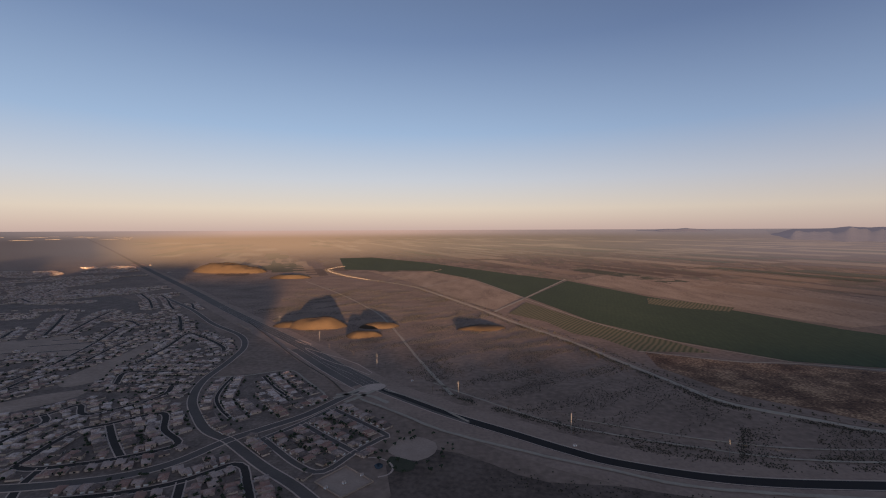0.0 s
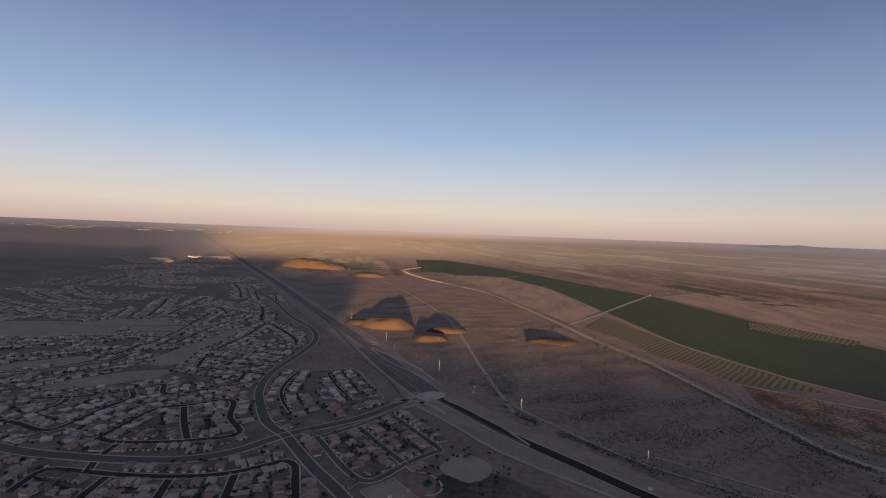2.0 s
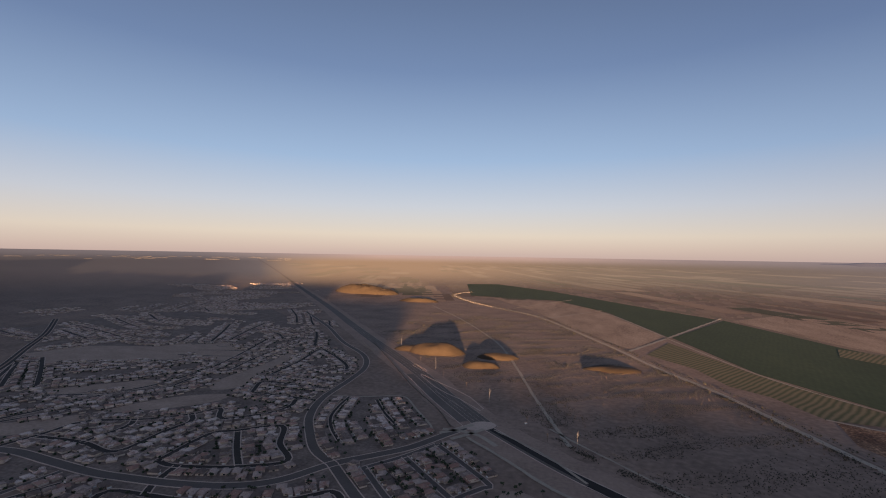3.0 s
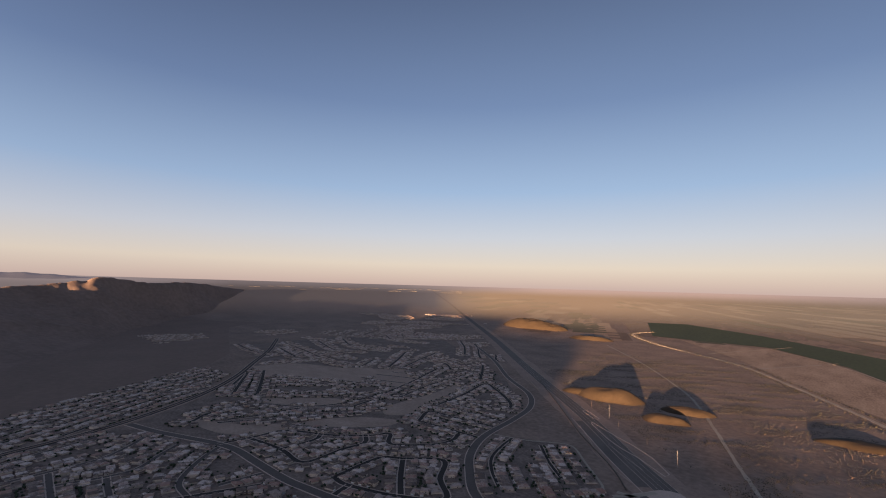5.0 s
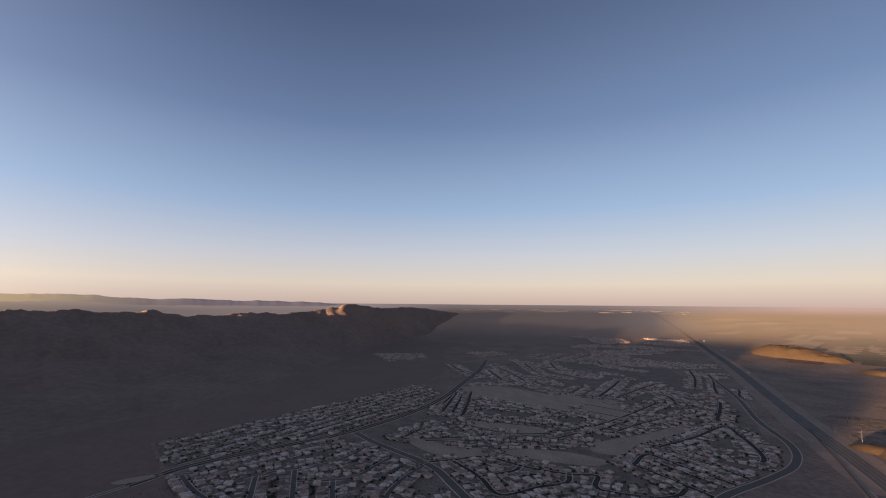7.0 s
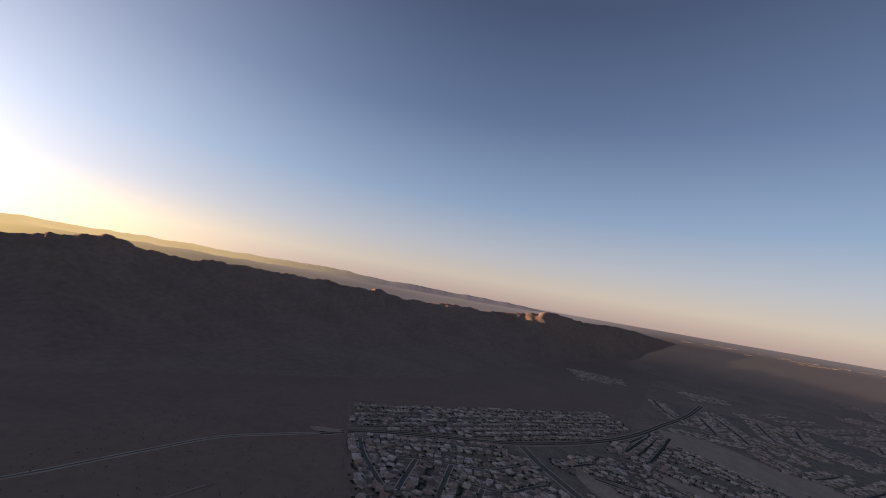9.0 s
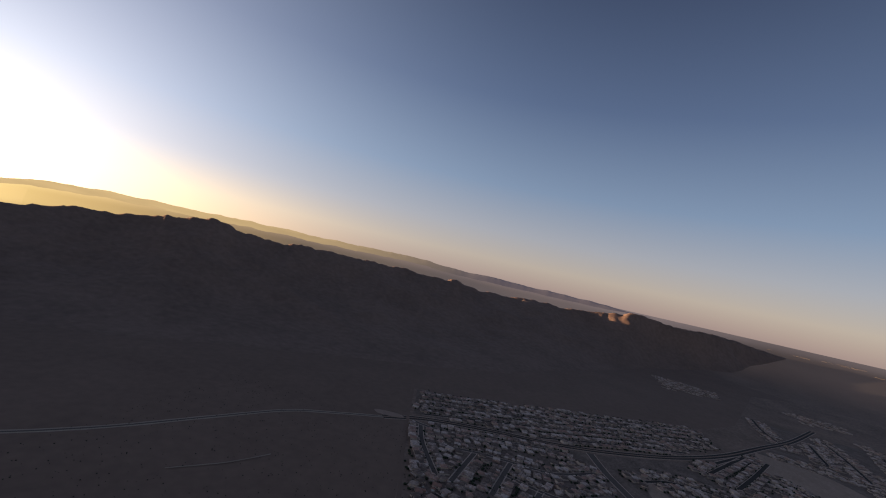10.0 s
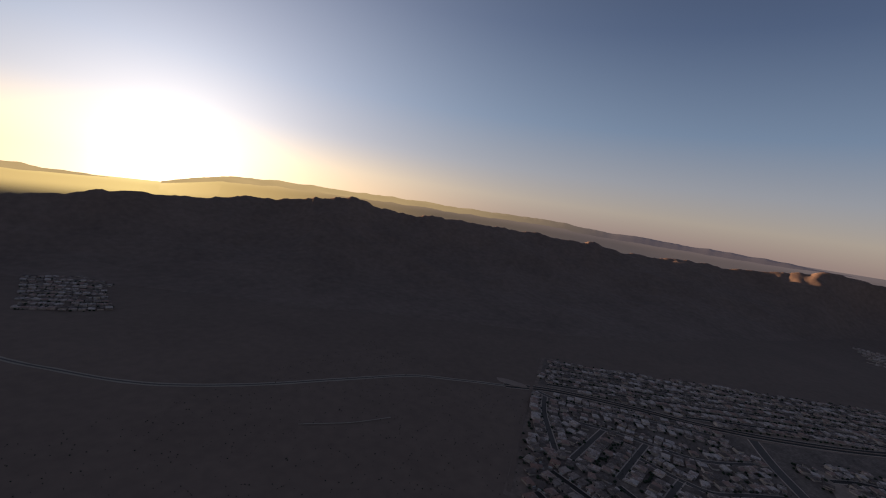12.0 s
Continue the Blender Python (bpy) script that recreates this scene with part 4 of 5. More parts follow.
tagged(patch("junction", [(-166, 824), (-148, 852), (-122, 858), (-110, 842), (-124, 818), (-148, 810)], 0.62, M_WALK, "pale concrete junction apron on the highway", "junction"))
for pts in ([(-150, 838), (-172, 806), (-196, 782)], [(-128, 822), (-150, 790), (-172, 764)], [(-196, 800), (-160, 800), (-128, 790), (-96, 760)]):
    tagged(ribbon("slip_lane", smooth_line(pts, 8), -4.5, 4.5, 0.66, M_TRACK, wobble=0.6), "pale concrete slip lane at the highway junction", "road", kind="structure")
patch("gate_apron", [(-935, -8), (-920, 5), (-926, 45), (-938, 58), (-948, 40), (-944, 10)], 0.6, M_PAD, "pale gravel apron beside the desert road", "apron")
patch("basin", [(-77, 592), (-62, 628), (-40, 634), (-12, 616), (-12, 586), (-34, 566), (-60, 575)], 0.3, M_PAD, "pale dry earth basin", "basin")
patch("park_lawn", [(-70, 578), (-52, 572), (-38, 562), (-38, 546), (-52, 538), (-66, 548), (-74, 564)], 0.35, M_GRASS, "dark green park lawn beside the basin", "lawn")
WASHES = [[(-1487, 936), (-1432, 1073), (-1244, 1147), (-1186, 1221), (-1064, 1096), (-1040, 1026), (-1157, 980), (-1314, 880)],
          [(-1062, 728), (-989, 800), (-917, 861), (-869, 823), (-930, 769), (-1008, 715)],
          [(-1020, 505), (-985, 520), (-868, 535), (-790, 600), (-828, 655), (-880, 600), (-950, 560), (-1010, 535)],
          [(-828, 661), (-792, 745), (-741, 803), (-680, 832), (-664, 798), (-706, 739), (-781, 682)],
          [(-775, 880), (-780, 977), (-782, 1093), (-805, 1227), (-733, 1129), (-722, 1008), (-692, 891), (-729, 845)],
          [(-1172, 1194), (-1077, 1271), (-929, 1164), (-909, 1068), (-1021, 1082)]]
for level, corners in enumerate(WASHES):
    patch("wash_bed", corners, 0.08 + 0.006 * level, M_OPEN, "open sandy wash between the estates", "wash")
NO_BUILD = WASHES + [[(-480, 905), (-400, 930), (-300, 960), (-180, 800), (-300, 630), (-400, 700), (-455, 800)],
            [(-170, 530), (-124, 570), (-60, 520), (-115, 470)], [(-345, 600), (-360, 612), (-395, 650), (-360, 665), (-325, 640)], [(-100, 640), (-60, 690), (30, 640), (0, 500), (-90, 520)]]

# tight rows of houses in curved plots on dark ground
field("crescent_ground", [(-462, 900), (-448, 820), (-405, 735), (-360, 672), (-308, 636), (-250, 690), (-200, 782), (-238, 836), (-330, 938), (-405, 920)], M_YARD, "dark gravel ground between the crescent rows", 0.09)
PADS = ([(-446, 890), (-434, 834), (-418, 783), (-397, 734)], [(-383, 716), (-350, 678), (-315, 647)], [(-413, 896), (-402, 850), (-385, 792)], [(-380, 773), (-348, 728), (-314, 692)], [(-361, 784), (-333, 748), (-304, 718)],
        [(-334, 805), (-294, 753), (-258, 712)], [(-364, 877), (-332, 834)], [(-326, 822), (-297, 784), (-265, 748)], [(-354, 914), (-308, 851), (-256, 780)], [(-337, 929), (-283, 859), (-232, 803)], [(-252, 744), (-235, 760), (-214, 786)])
for level, pts in enumerate(PADS):
    tagged(ribbon("house_plot", smooth_line(pts, 10), -8.5, 8.5, 0.25 + 0.02 * level, M_PAD, thick=0.3, wobble=0.8), "long bare-earth plot under a tight row of houses", "earthwork", "house plots in the crescent")
for pts, w in (([(-432, 905), (-424, 850), (-408, 790), (-378, 742), (-340, 700)], 5.5), ([(-345, 815), (-310, 772), (-272, 735)], 5.5), ([(-370, 905), (-325, 842), (-278, 790)], 5.5)):
    street(pts, w, "narrow asphalt lane between house rows", name="estate_street")
street([(-470, 900), (-406, 912), (-372, 930), (-325, 944), (-271, 876), (-220, 808), (-210, 780)], 4, "pale perimeter track round the crescent estate", M_TRACK, kerb=False, name="track")
tagged(ribbon("boundary_wall", smooth_line([(-639, 1453), (-476, 1222), (-354, 1046), (-295, 969), (-229, 885), (-186, 815)], 20), -0.8, 0.8, 1.3, M_BARK, thick=1.3), "long dark boundary wall beside the verge", "wall", kind="structure")

# ---- houses ----


def box(lo, hi):
    (a, b, c), (d, e, f) = lo, hi
    v = [(a, b, c), (d, b, c), (d, e, c), (a, e, c), (a, b, f), (d, b, f), (d, e, f), (a, e, f)]
    return v, [(0, 3, 2, 1), (4, 5, 6, 7), (0, 1, 5, 4), (1, 2, 6, 5), (2, 3, 7, 6), (3, 0, 4, 7)]


def join(*pieces):
    verts, faces = [], []
    for v, f in pieces:
        k = len(verts)
        verts += v
        faces += [tuple(i + k for i in q) for q in f]
    return verts, faces


def hip(lo, hi, z, pitch, over=0.6):
    """A hipped roof with eaves over a rectangle."""
    x0, y0, x1, y1 = lo[0] - over, lo[1] - over, hi[0] + over, hi[1] + over
    w, d = x1 - x0, y1 - y0
    h = min(w, d) / 2 * pitch
    if w >= d:
        r0, r1 = (x0 + d / 2, (y0 + y1) / 2, z + h), (x1 - d / 2, (y0 + y1) / 2, z + h)
        top = [(0 + 4, 1 + 4, 9, 8), (1 + 4, 2 + 4, 9), (2 + 4, 3 + 4, 8, 9), (3 + 4, 0 + 4, 8)]
    else:
        r0, r1 = ((x0 + x1) / 2, y0 + w / 2, z + h), ((x0 + x1) / 2, y1 - w / 2, z + h)
        top = [(4, 5, 8), (5, 6, 9, 8), (6, 7, 9), (7, 4, 8, 9)]
    v = [(x0, y0, z - 0.25), (x1, y0, z - 0.25), (x1, y1, z - 0.25), (x0, y1, z - 0.25), (x0, y0, z), (x1, y0, z), (x1, y1, z), (x0, y1, z), r0, r1]
    return v, [(3, 2, 1, 0), (0, 1, 5, 4), (1, 2, 6, 5), (2, 3, 7, 6), (3, 0, 4, 7)] + top


def house_shapes(kind):
    """Walls, roof, garage door, driveway, windows and door of one house, front towards -y."""
    w, d, h, gw, gd = [(12.5, 12, 3.1, 6.2, 5.0), (13.5, 11, 3.1, 6.5, 6.0), (12, 12.5, 5.9, 6.0, 4.5), (11.5, 14, 3.2, 6.0, 4.0), (13, 12, 5.8, 6.4, 5.5)][kind]
    side = 1 if kind % 2 else -1
    gx0, gx1 = (-w / 2, -w / 2 + gw) if side < 0 else (w / 2 - gw, w / 2)
    g0 = -d / 2 - gd
    walls = join(box((-w / 2, -d / 2, 0), (w / 2, d / 2, h)), box((gx0, g0, 0), (gx1, -d / 2 + 0.3, 3.0)))
    roof = join(hip((-w / 2, -d / 2), (w / 2, d / 2), h, 0.3), hip((gx0, g0), (gx1, -d / 2 + 3), 3.0, 0.3))
    if h > 5:
        roof = join(roof, hip((-w / 2 - 1.2, d / 2 - 3), (w / 2 + 1.2, d / 2 + 2.6), 2.8, 0.3, 0.3))
    gc = (gx0 + gx1) / 2
    garage = box((gc - 2.5, g0 - 0.08, 0), (gc + 2.5, g0 + 0.04, 2.2))
    drive = box((gc - 2.9, g0 - 3.4, 0.0), (gc + 2.9, g0 - 0.1, 0.24))
    ox = -gc * 0.62
    wins = [box((ox - 1.9, -d / 2 - 0.05, 0.9), (ox - 0.1, -d / 2 + 0.05, 2.2)), box((-1.6, d / 2 - 0.05, 0.3), (1.6, d / 2 + 0.06, 2.3)), box((w / 2 - 0.05, -1.0, 0.9), (w / 2 + 0.05, 0.8, 2.1))]
    if h > 5:
        wins += [box((ox - 1.4, -d / 2 - 0.05, 3.6), (ox + 0.6, -d / 2 + 0.05, 4.9)), box((-3.4, d / 2 - 0.05, 3.6), (-1.4, d / 2 + 0.06, 4.9))]
    door = box((ox + 0.7, -d / 2 - 0.06, 0), (ox + 1.7, -d / 2 + 0.04, 2.1))
    def small(shape):
        return [(x * 0.91, y * 0.91, z * 0.92) for x, y, z in shape[0]], shape[1]
    return small(walls), small(roof), small(garage), small(drive), [small(w) for w in wins], small(door)


LABELS = ["single-storey beige stucco house with a brown tiled roof", "wide single-storey stucco house with a hipped tile roof", "two-storey stucco house with a tiled roof and garage wing", "deep single-storey stucco house with a grey tiled roof", "two-storey beige house with stepped tile roofs"]
SHAPES = [house_shapes(k) for k in range(5)]
TEMPLATES = []
for k, (walls, roof, garage, drive, wins, door) in enumerate(SHAPES):
    ob = link("house", *walls, M_STUCCO)
    tagged(ob, LABELS[k], "house", "houses of the estates")
    link("roof", *roof, M_ROOF, ob)
    link("garage_door", *garage, M_GARAGE, ob)
    link("driveway", *drive, M_DRIVE, ob)["label"] = "pale concrete driveway"
    link("front_door", *door, M_BARK, ob)
    for w in wins:
        link("window", *w, M_GLASS, ob)
    TEMPLATES.append(ob)


def inside(x, y, poly):
    odd = False
    for (x1, y1), (x2, y2) in zip(poly, poly[1:] + poly[:1]):
        if (y1 > y) != (y2 > y) and x < (x2 - x1) * (y - y1) / (y2 - y1) + x1:
            odd = not odd
    return odd


CELL = 25.0
road_cells = {}
for line, half in ROADS:
    for a, b in zip(line, line[1:]):
        n = max(1, int((b - a).length / 5))
        for i in range(n):
            p = a.lerp(b, i / n)
            road_cells.setdefault((int(p.x // CELL), int(p.y // CELL)), []).append((p.x, p.y, half))


def clear_of_roads(x, y, need, span=1):
    cx, cy = int(x // CELL), int(y // CELL)
    for i in range(-span, span + 1):
        for j in range(-span, span + 1):
            for px, py, half in road_cells.get((cx + i, cy + j), ()):
                if (px - x) ** 2 + (py - y) ** 2 < (half + need) ** 2:
                    return False
    return True


lots, lot_cells = [], {}


def free_lot(x, y, need):
    cx, cy = int(x // CELL), int(y // CELL)
    for i in (-1, 0, 1):
        for j in (-1, 0, 1):
            for px, py in lot_cells.get((cx + i, cy + j), ()):
                if (px - x) ** 2 + (py - y) ** 2 < need * need:
                    return False
    return True


rng = random.Random(11)
for line, half in ROADS:
    if half > 5.5 or half < 4:
        continue
    for side in (-1, 1):
        walked, want = 0.0, 8.0
        for a, b in zip(line, line[1:]):
            seg = (b - a).length
            while walked + seg > want:
                p = a.lerp(b, (want - walked) / seg)
                d = (b - a).normalized()
                n = Vector((-d.y, d.x)) * side
                q = p + n * (half + 13.4 + rng.uniform(-0.6, 0.6))
                want += 13.9 + rng.uniform(-0.3, 0.9)
                if not clear_of_roads(q.x, q.y, 8.2, 2) or not free_lot(q.x, q.y, 12.6) or any(inside(q.x, q.y, z) for z in NO_BUILD):
                    continue
                lot_cells.setdefault((int(q.x // CELL), int(q.y // CELL)), []).append((q.x, q.y))
                lots.append((q.x, q.y, math.atan2(n.y, n.x) - math.pi / 2))
            walked += seg

# infill: the plots between the traced streets, turned like the nearest street
BUILT = [[(-150, 500), (-100, 640), (-190, 760), (-310, 640), (-400, 720), (-500, 1000), (-530, 1140), (-740, 1400), (-1000, 1640), (-1500, 2050), (-2000, 1800), (-2000, 1150), (-1560, 1010), (-1200, 680), (-1060, 450), (-640, 490), (-560, 430), (-230, 420)],
         [(-935, 74), (-1045, 400), (-1050, 445), (-660, 488), (-600, 170)], [(-1155, 25), (-975, 66), (-1070, 370), (-1230, 650), (-1400, 810), (-1570, 815), (-1340, 420), (-1180, 140)]]
for zone in BUILT:
    field("estate_ground", zone, M_YARD, "dark gravel yards and planting between the houses", 0.05)
    xs, ys = [p[0] for p in zone], [p[1] for p in zone]
    y = min(ys)
    while y < max(ys):
        x = min(xs)
        while x < max(xs):
            px, py = x + rng.uniform(-3, 3), y + rng.uniform(-3, 3)
            x += 8.5
            if not inside(px, py, zone) or not free_lot(px, py, 14.2) or not clear_of_roads(px, py, 10.5, 2) or any(inside(px, py, z) for z in NO_BUILD):
                continue
            if noise.noise(Vector((px / 170, py / 170, 9))) > 0.6:
                continue
            best, turn = 1e9, 0.0
            for i in range(-4, 5):
                for j in range(-4, 5):
                    for rx_, ry_, half in road_cells.get((int(px // CELL) + i, int(py // CELL) + j), ()):
                        d2 = (rx_ - px) ** 2 + (ry_ - py) ** 2
                        if d2 < best and half < 6:
                            best, turn = d2, math.atan2(py - ry_, px - rx_) - math.pi / 2
            if best > 36 * 36:
                continue
            lot_cells.setdefault((int(px // CELL), int(py // CELL)), []).append((px, py))
            lots.append((px, py, turn))
        y += 8.5

# the crescent: houses wall to wall along each plot
for pts in PADS:
    line = smooth_line(pts, 10)
    walked, want = 0.0, 5.0
    for a, b in zip(line, line[1:]):
        seg = (b - a).length
        while seg and walked + seg > want:
            d, p = (b - a).normalized(), a.lerp(b, (want - walked) / seg)
            lots.append((p.x, p.y, math.atan2(d.y, d.x)))
            want += 12.7
        walked += seg

eye = Vector((-40.0, 150.0))
lots.sort(key=lambda q: (q[0] - eye.x) ** 2 + (q[1] - eye.y) ** 2)
N_PLAIN = 290
for i, (x, y, turn) in enumerate(lots[:N_PLAIN]):
    k = rng.choice((0, 0, 0, 1, 1, 1, 3, 3, 3, 2, 4))
    m = pose(x, y, 0.12, 0, 0, math.degrees(turn) + rng.uniform(-2, 2))
    copy_thing(TEMPLATES[k], m)
spare = lots[N_PLAIN:N_PLAIN + 5]
for ob, (x, y, turn) in zip(TEMPLATES, spare):
    ob.matrix_world = pose(x, y, 0.12, 0, 0, math.degrees(turn))


def merged(name, spots, pick, mat):
    """Many small far copies joined into one mesh."""
    verts, faces = [], []
    for x, y, turn, k in spots:
        v, f = pick(k)
        px, py, g, s = put(x, y)
        c, sn = math.cos(turn) * s, math.sin(turn) * s
        base = len(verts)
        verts += [(px + a * c - b * sn, py + a * sn + b * c, g + h * s) for a, b, h in v]
        faces += [tuple(i + base for i in q) for q in f]
    return link(name, verts, faces, mat)


far_lots = [(x, y, t, rng.choice((0, 0, 0, 1, 1, 1, 3, 3, 3, 2, 4))) for x, y, t in lots[N_PLAIN + 5:]]
# the town beyond, in loose rows out to the edge of the built-up land
for _ in range(2600):
    x, y = rng.uniform(-5200, -1300), rng.uniform(1500, 5200)
    if (x + 1300) * 0.64 + (y - 2270) * 0.52 > -150 or (0.64 * x + 0.77 * y) < 200:
        continue
    a, n = rng.choice((0.6, 0.75, 2.2, 0.9)) + rng.uniform(-0.3, 0.3), rng.randrange(6, 18)
    if math.hypot(x, y) < 2300 and not clear_of_roads(x, y, 60, 3):
        continue
    for side in (-16, 16):
        for j in range(n):
            px, py = x + math.cos(a) * j * 16 - math.sin(a) * side, y + math.sin(a) * j * 16 + math.cos(a) * side
            if math.hypot(px, py) < 4700 and noise.noise(Vector((px / 330, py / 330, 2))) > -0.02 and clear_of_roads(px, py, 14, 2):
                far_lots.append((px, py, a + (0 if side > 0 else math.pi), rng.randrange(5)))
for _ in range(26):
    x, y = rng.uniform(-1500, -900), rng.uniform(-1750, -1350)
    for j in range(9):
        far_lots.append((x + j * 15, y + j * 5, 0.3, rng.randrange(5)))
tagged(merged("far_house_walls", far_lots, lambda k: SHAPES[k][0], M_FAR_STUCCO), "stucco walls of many distant estate houses", "houses", kind="stuff")
tagged(merged("far_house_roofs", far_lots, lambda k: SHAPES[k][1], M_FAR_ROOF), "tiled roofs of many distant estate houses", "houses", kind="stuff")
near_rest = [q for q in far_lots[:1100]]
tagged(merged("far_driveways", near_rest, lambda k: join(SHAPES[k][3], SHAPES[k][2]), M_DRIVE), "pale driveways and garage doors of many estate houses", "driveways", kind="stuff")
big = []
for _ in range(44):
    yaw, d = radians(min(max(rng.gauss(46, 7), 36), 68)), rng.uniform(19000, 33000)
    big.append((-math.sin(yaw) * d, math.cos(yaw) * d, yaw + rng.uniform(-0.3, 0.3), rng.randrange(3)))
tagged(merged("far_warehouses", big, lambda k: box((-100 - 90 * k, -30, 0), (100 + 90 * k, 30, 9)), M_SHED), "pale flat-roofed warehouses far across the plain", "buildings", kind="stuff")

# ---- power line ----


def pole_shapes():
    n = 10
    verts, faces = [], []
    for z, r in ((0, 0.38), (10, 0.32), (20, 0.26), (29, 0.2)):
        verts += [(r * math.cos(2 * math.pi * i / n), r * math.sin(2 * math.pi * i / n), z) for i in range(n)]
    for k in range(3):
        faces += [(k * n + i, k * n + (i + 1) % n, (k + 1) * n + (i + 1) % n, (k + 1) * n + i) for i in range(n)]
    faces.append(tuple(range(3 * n, 4 * n)))
    return verts, faces


pole = link("utility_pole", *pole_shapes(), M_STEEL)
tagged(pole, "tall pale steel transmission pole with short crossarms", "utility pole", "poles along the highway")
for z, sgn in ((26.5, 1), (23.5, -1), (20.5, 1)):
    arm = link("crossarm", *box((-0.16 + min(0, sgn * 2.6), -0.16, z), (0.16 + max(0, sgn * 2.6), 0.16, z + 0.3)), M_STEEL, pole)
    link("insulator", *box((sgn * 2.5 - 0.13, -0.13, z - 1.1), (sgn * 2.5 + 0.13, 0.13, z)), M_GLASS, arm)
POLES = [(560, 520), (369, 564), (188, 645), (27, 786), (-146, 968), (-333, 1190), (-524, 1420), (-684, 1590), (-872, 1800), (-1188, 2146), (-1446, 2500), (-1750, 2850), (-2100, 3260)]
spots = []
for i, (x, y) in enumerate(POLES):
    nx, ny = POLES[min(i + 1, len(POLES) - 1)]
    qx, qy = POLES[max(i - 1, 0)]
    a = math.degrees(math.atan2(ny - qy, nx - qx)) + 90
    px, py, g, s = put(x, y)
    m = pose(px, py, g, 0, 0, a)
    spots.append(m)
    if i == 0:
        pole.matrix_world = m
    else:
        c = copy_thing(pole, m)
        if s < 1:
            c.scale = (s, s, s)
for ox, z in ((2.5, 25.4), (-2.5, 22.4), (2.5, 19.4)):
    curve = bpy.data.curves.new("power_line", "CURVE")
    curve.dimensions, curve.bevel_depth = "3D", 0.03
    sp = curve.splines.new("POLY")
    pts = []
    for m0, m1 in zip(spots[:9], spots[1:10]):
        a, b = m0 @ Vector((ox, 0, z)), m1 @ Vector((ox, 0, z))
        for i in range(8):
            t = i / 8
            p = a.lerp(b, t)
            p.z -= 5.5 * 4 * t * (1 - t)
            pts.append(p)
    sp.points.add(len(pts) - 1)
    for q, p in zip(sp.points, pts):
        q.co = (*p, 1)
    curve.materials.append(M_WIRE)
    tagged(new("power_line", curve), "thin sagging power line between steel poles", "cable", "power lines")
small = link("wooden_pole", *box((-0.2, -0.2, 0), (0.2, 0.2, 13)), M_BARK)
tagged(small, "short dark wooden pole beside the highway", "utility pole", "wooden poles")
link("crossarm", *box((-1.5, -0.1, 12), (1.5, 0.1, 12.3)), M_BARK, small)
for i, (x, y) in enumerate([(-60, 872), (-20, 805), (-215, 1050), (-290, 1120), (-400, 1260), (-600, 1480), (105, 712)]):
    m = pose(x, y, 0, 0, 0, 40)
    if i == 0:
        small.matrix_world = m
    else:
        copy_thing(small, m)

# ---- low hills ----


def mound(name, x, y, rx, ry, h, turn, label, seed):
    n, rings = 40, 12
    verts, faces = [], []
    for k in range(rings + 1):
        f = k / rings
        for i in range(n):
            a = 2 * math.pi * i / n
            w = 1 + 0.22 * (noise.noise(Vector((math.cos(a) * 1.4, math.sin(a) * 1.4, seed))))
            u, v = math.cos(a) * rx * f * w, math.sin(a) * ry * f * w
            c, s = math.cos(turn), math.sin(turn)
            qx, qy = x + u * c - v * s, y + u * s + v * c
            px, py, g, sc = put(qx, qy)
            z = h * sc * (1 - f ** 3.2) ** 1.15 * (1 + 0.2 * noise.noise(Vector((u / 45, v / 45, seed))) + 0.06 * noise.noise(Vector((u / 12, v / 12, seed)))) - 0.5 * (k == rings)
            verts.append((px, py, g + z))
    for k in range(rings):
        faces += [(k * n + i, (k + 1) * n + i, (k + 1) * n + (i + 1) % n, k * n + (i + 1) % n) for i in range(n)]
    ob = link(name, verts, faces, M_MOUND, smooth=True)
    return tagged(ob, label, "hill")


for i, (x, y, rx, ry, h, turn) in enumerate([(-385, 1385, 95, 55, 27, 0.1), (-470, 1400, 70, 40, 12, 0.0), (-225, 1255, 52, 34, 14, 0.2), (-200, 1370, 62, 32, 13, 0.15), (118, 1348, 74, 40, 7.5, 0.1),
                                             (-1640, 3330, 360, 170, 55, 2.5), (-1420, 3240, 190, 110, 34, 2.4), (-960, 2810, 130, 70, 20, 0.1)]):
    mound("hill", x, y, rx, ry, h, turn, "low bare sandy hill catching the last sun", i * 3.7)

# ---- walled yard, park and small fixtures ----
yard = tagged(patch("yard", [(-154, 518), (-124, 553), (-84, 518), (-115, 486)], 0.3, M_PAD, "flat gravel yard inside a pale wall", "yard", smooth=False))


def wall_line(points, h, t, label):
    line = [Vector(p) for p in points]
    ob = ribbon("garden_wall", line, -t / 2, t / 2, h, M_BLOCK, thick=h)
    return tagged(ob, label, "wall", "block walls")


wall_line([(-671, 1437), (-625, 1380), (-580, 1327)], 3.0, 0.8, "pale block wall catching low sun beside the highway")
wall_line([(-154, 518), (-124, 553), (-84, 518), (-115, 486), (-154, 518)], 2.0, 0.6, "pale concrete block wall round the yard")
hut = link("utility_hut", *join(box((-2, -1.5, 0), (2, 1.5, 2.5)), ), M_WHITE)
tagged(hut, "small white utility hut on gravel", "hut", "utility huts")
link("roof", *hip((-2, -1.5), (2, 1.5), 2.5, 0.2, 0.2), M_WALK, hut)
link("door", *box((-0.5, -1.58, 0), (0.5, -1.46, 2.1)), M_STEEL, hut)
for i, (x, y, a) in enumerate([(-118, 515, 40), (-100, 532, 10), (-137, 505, 60), (181, 604, 15), (-62, 872, 20)]):
    m = pose(x, y, 0.3, 0, 0, a)
    if i == 0:
        hut.matrix_world = m
    else:
        copy_thing(hut, m)
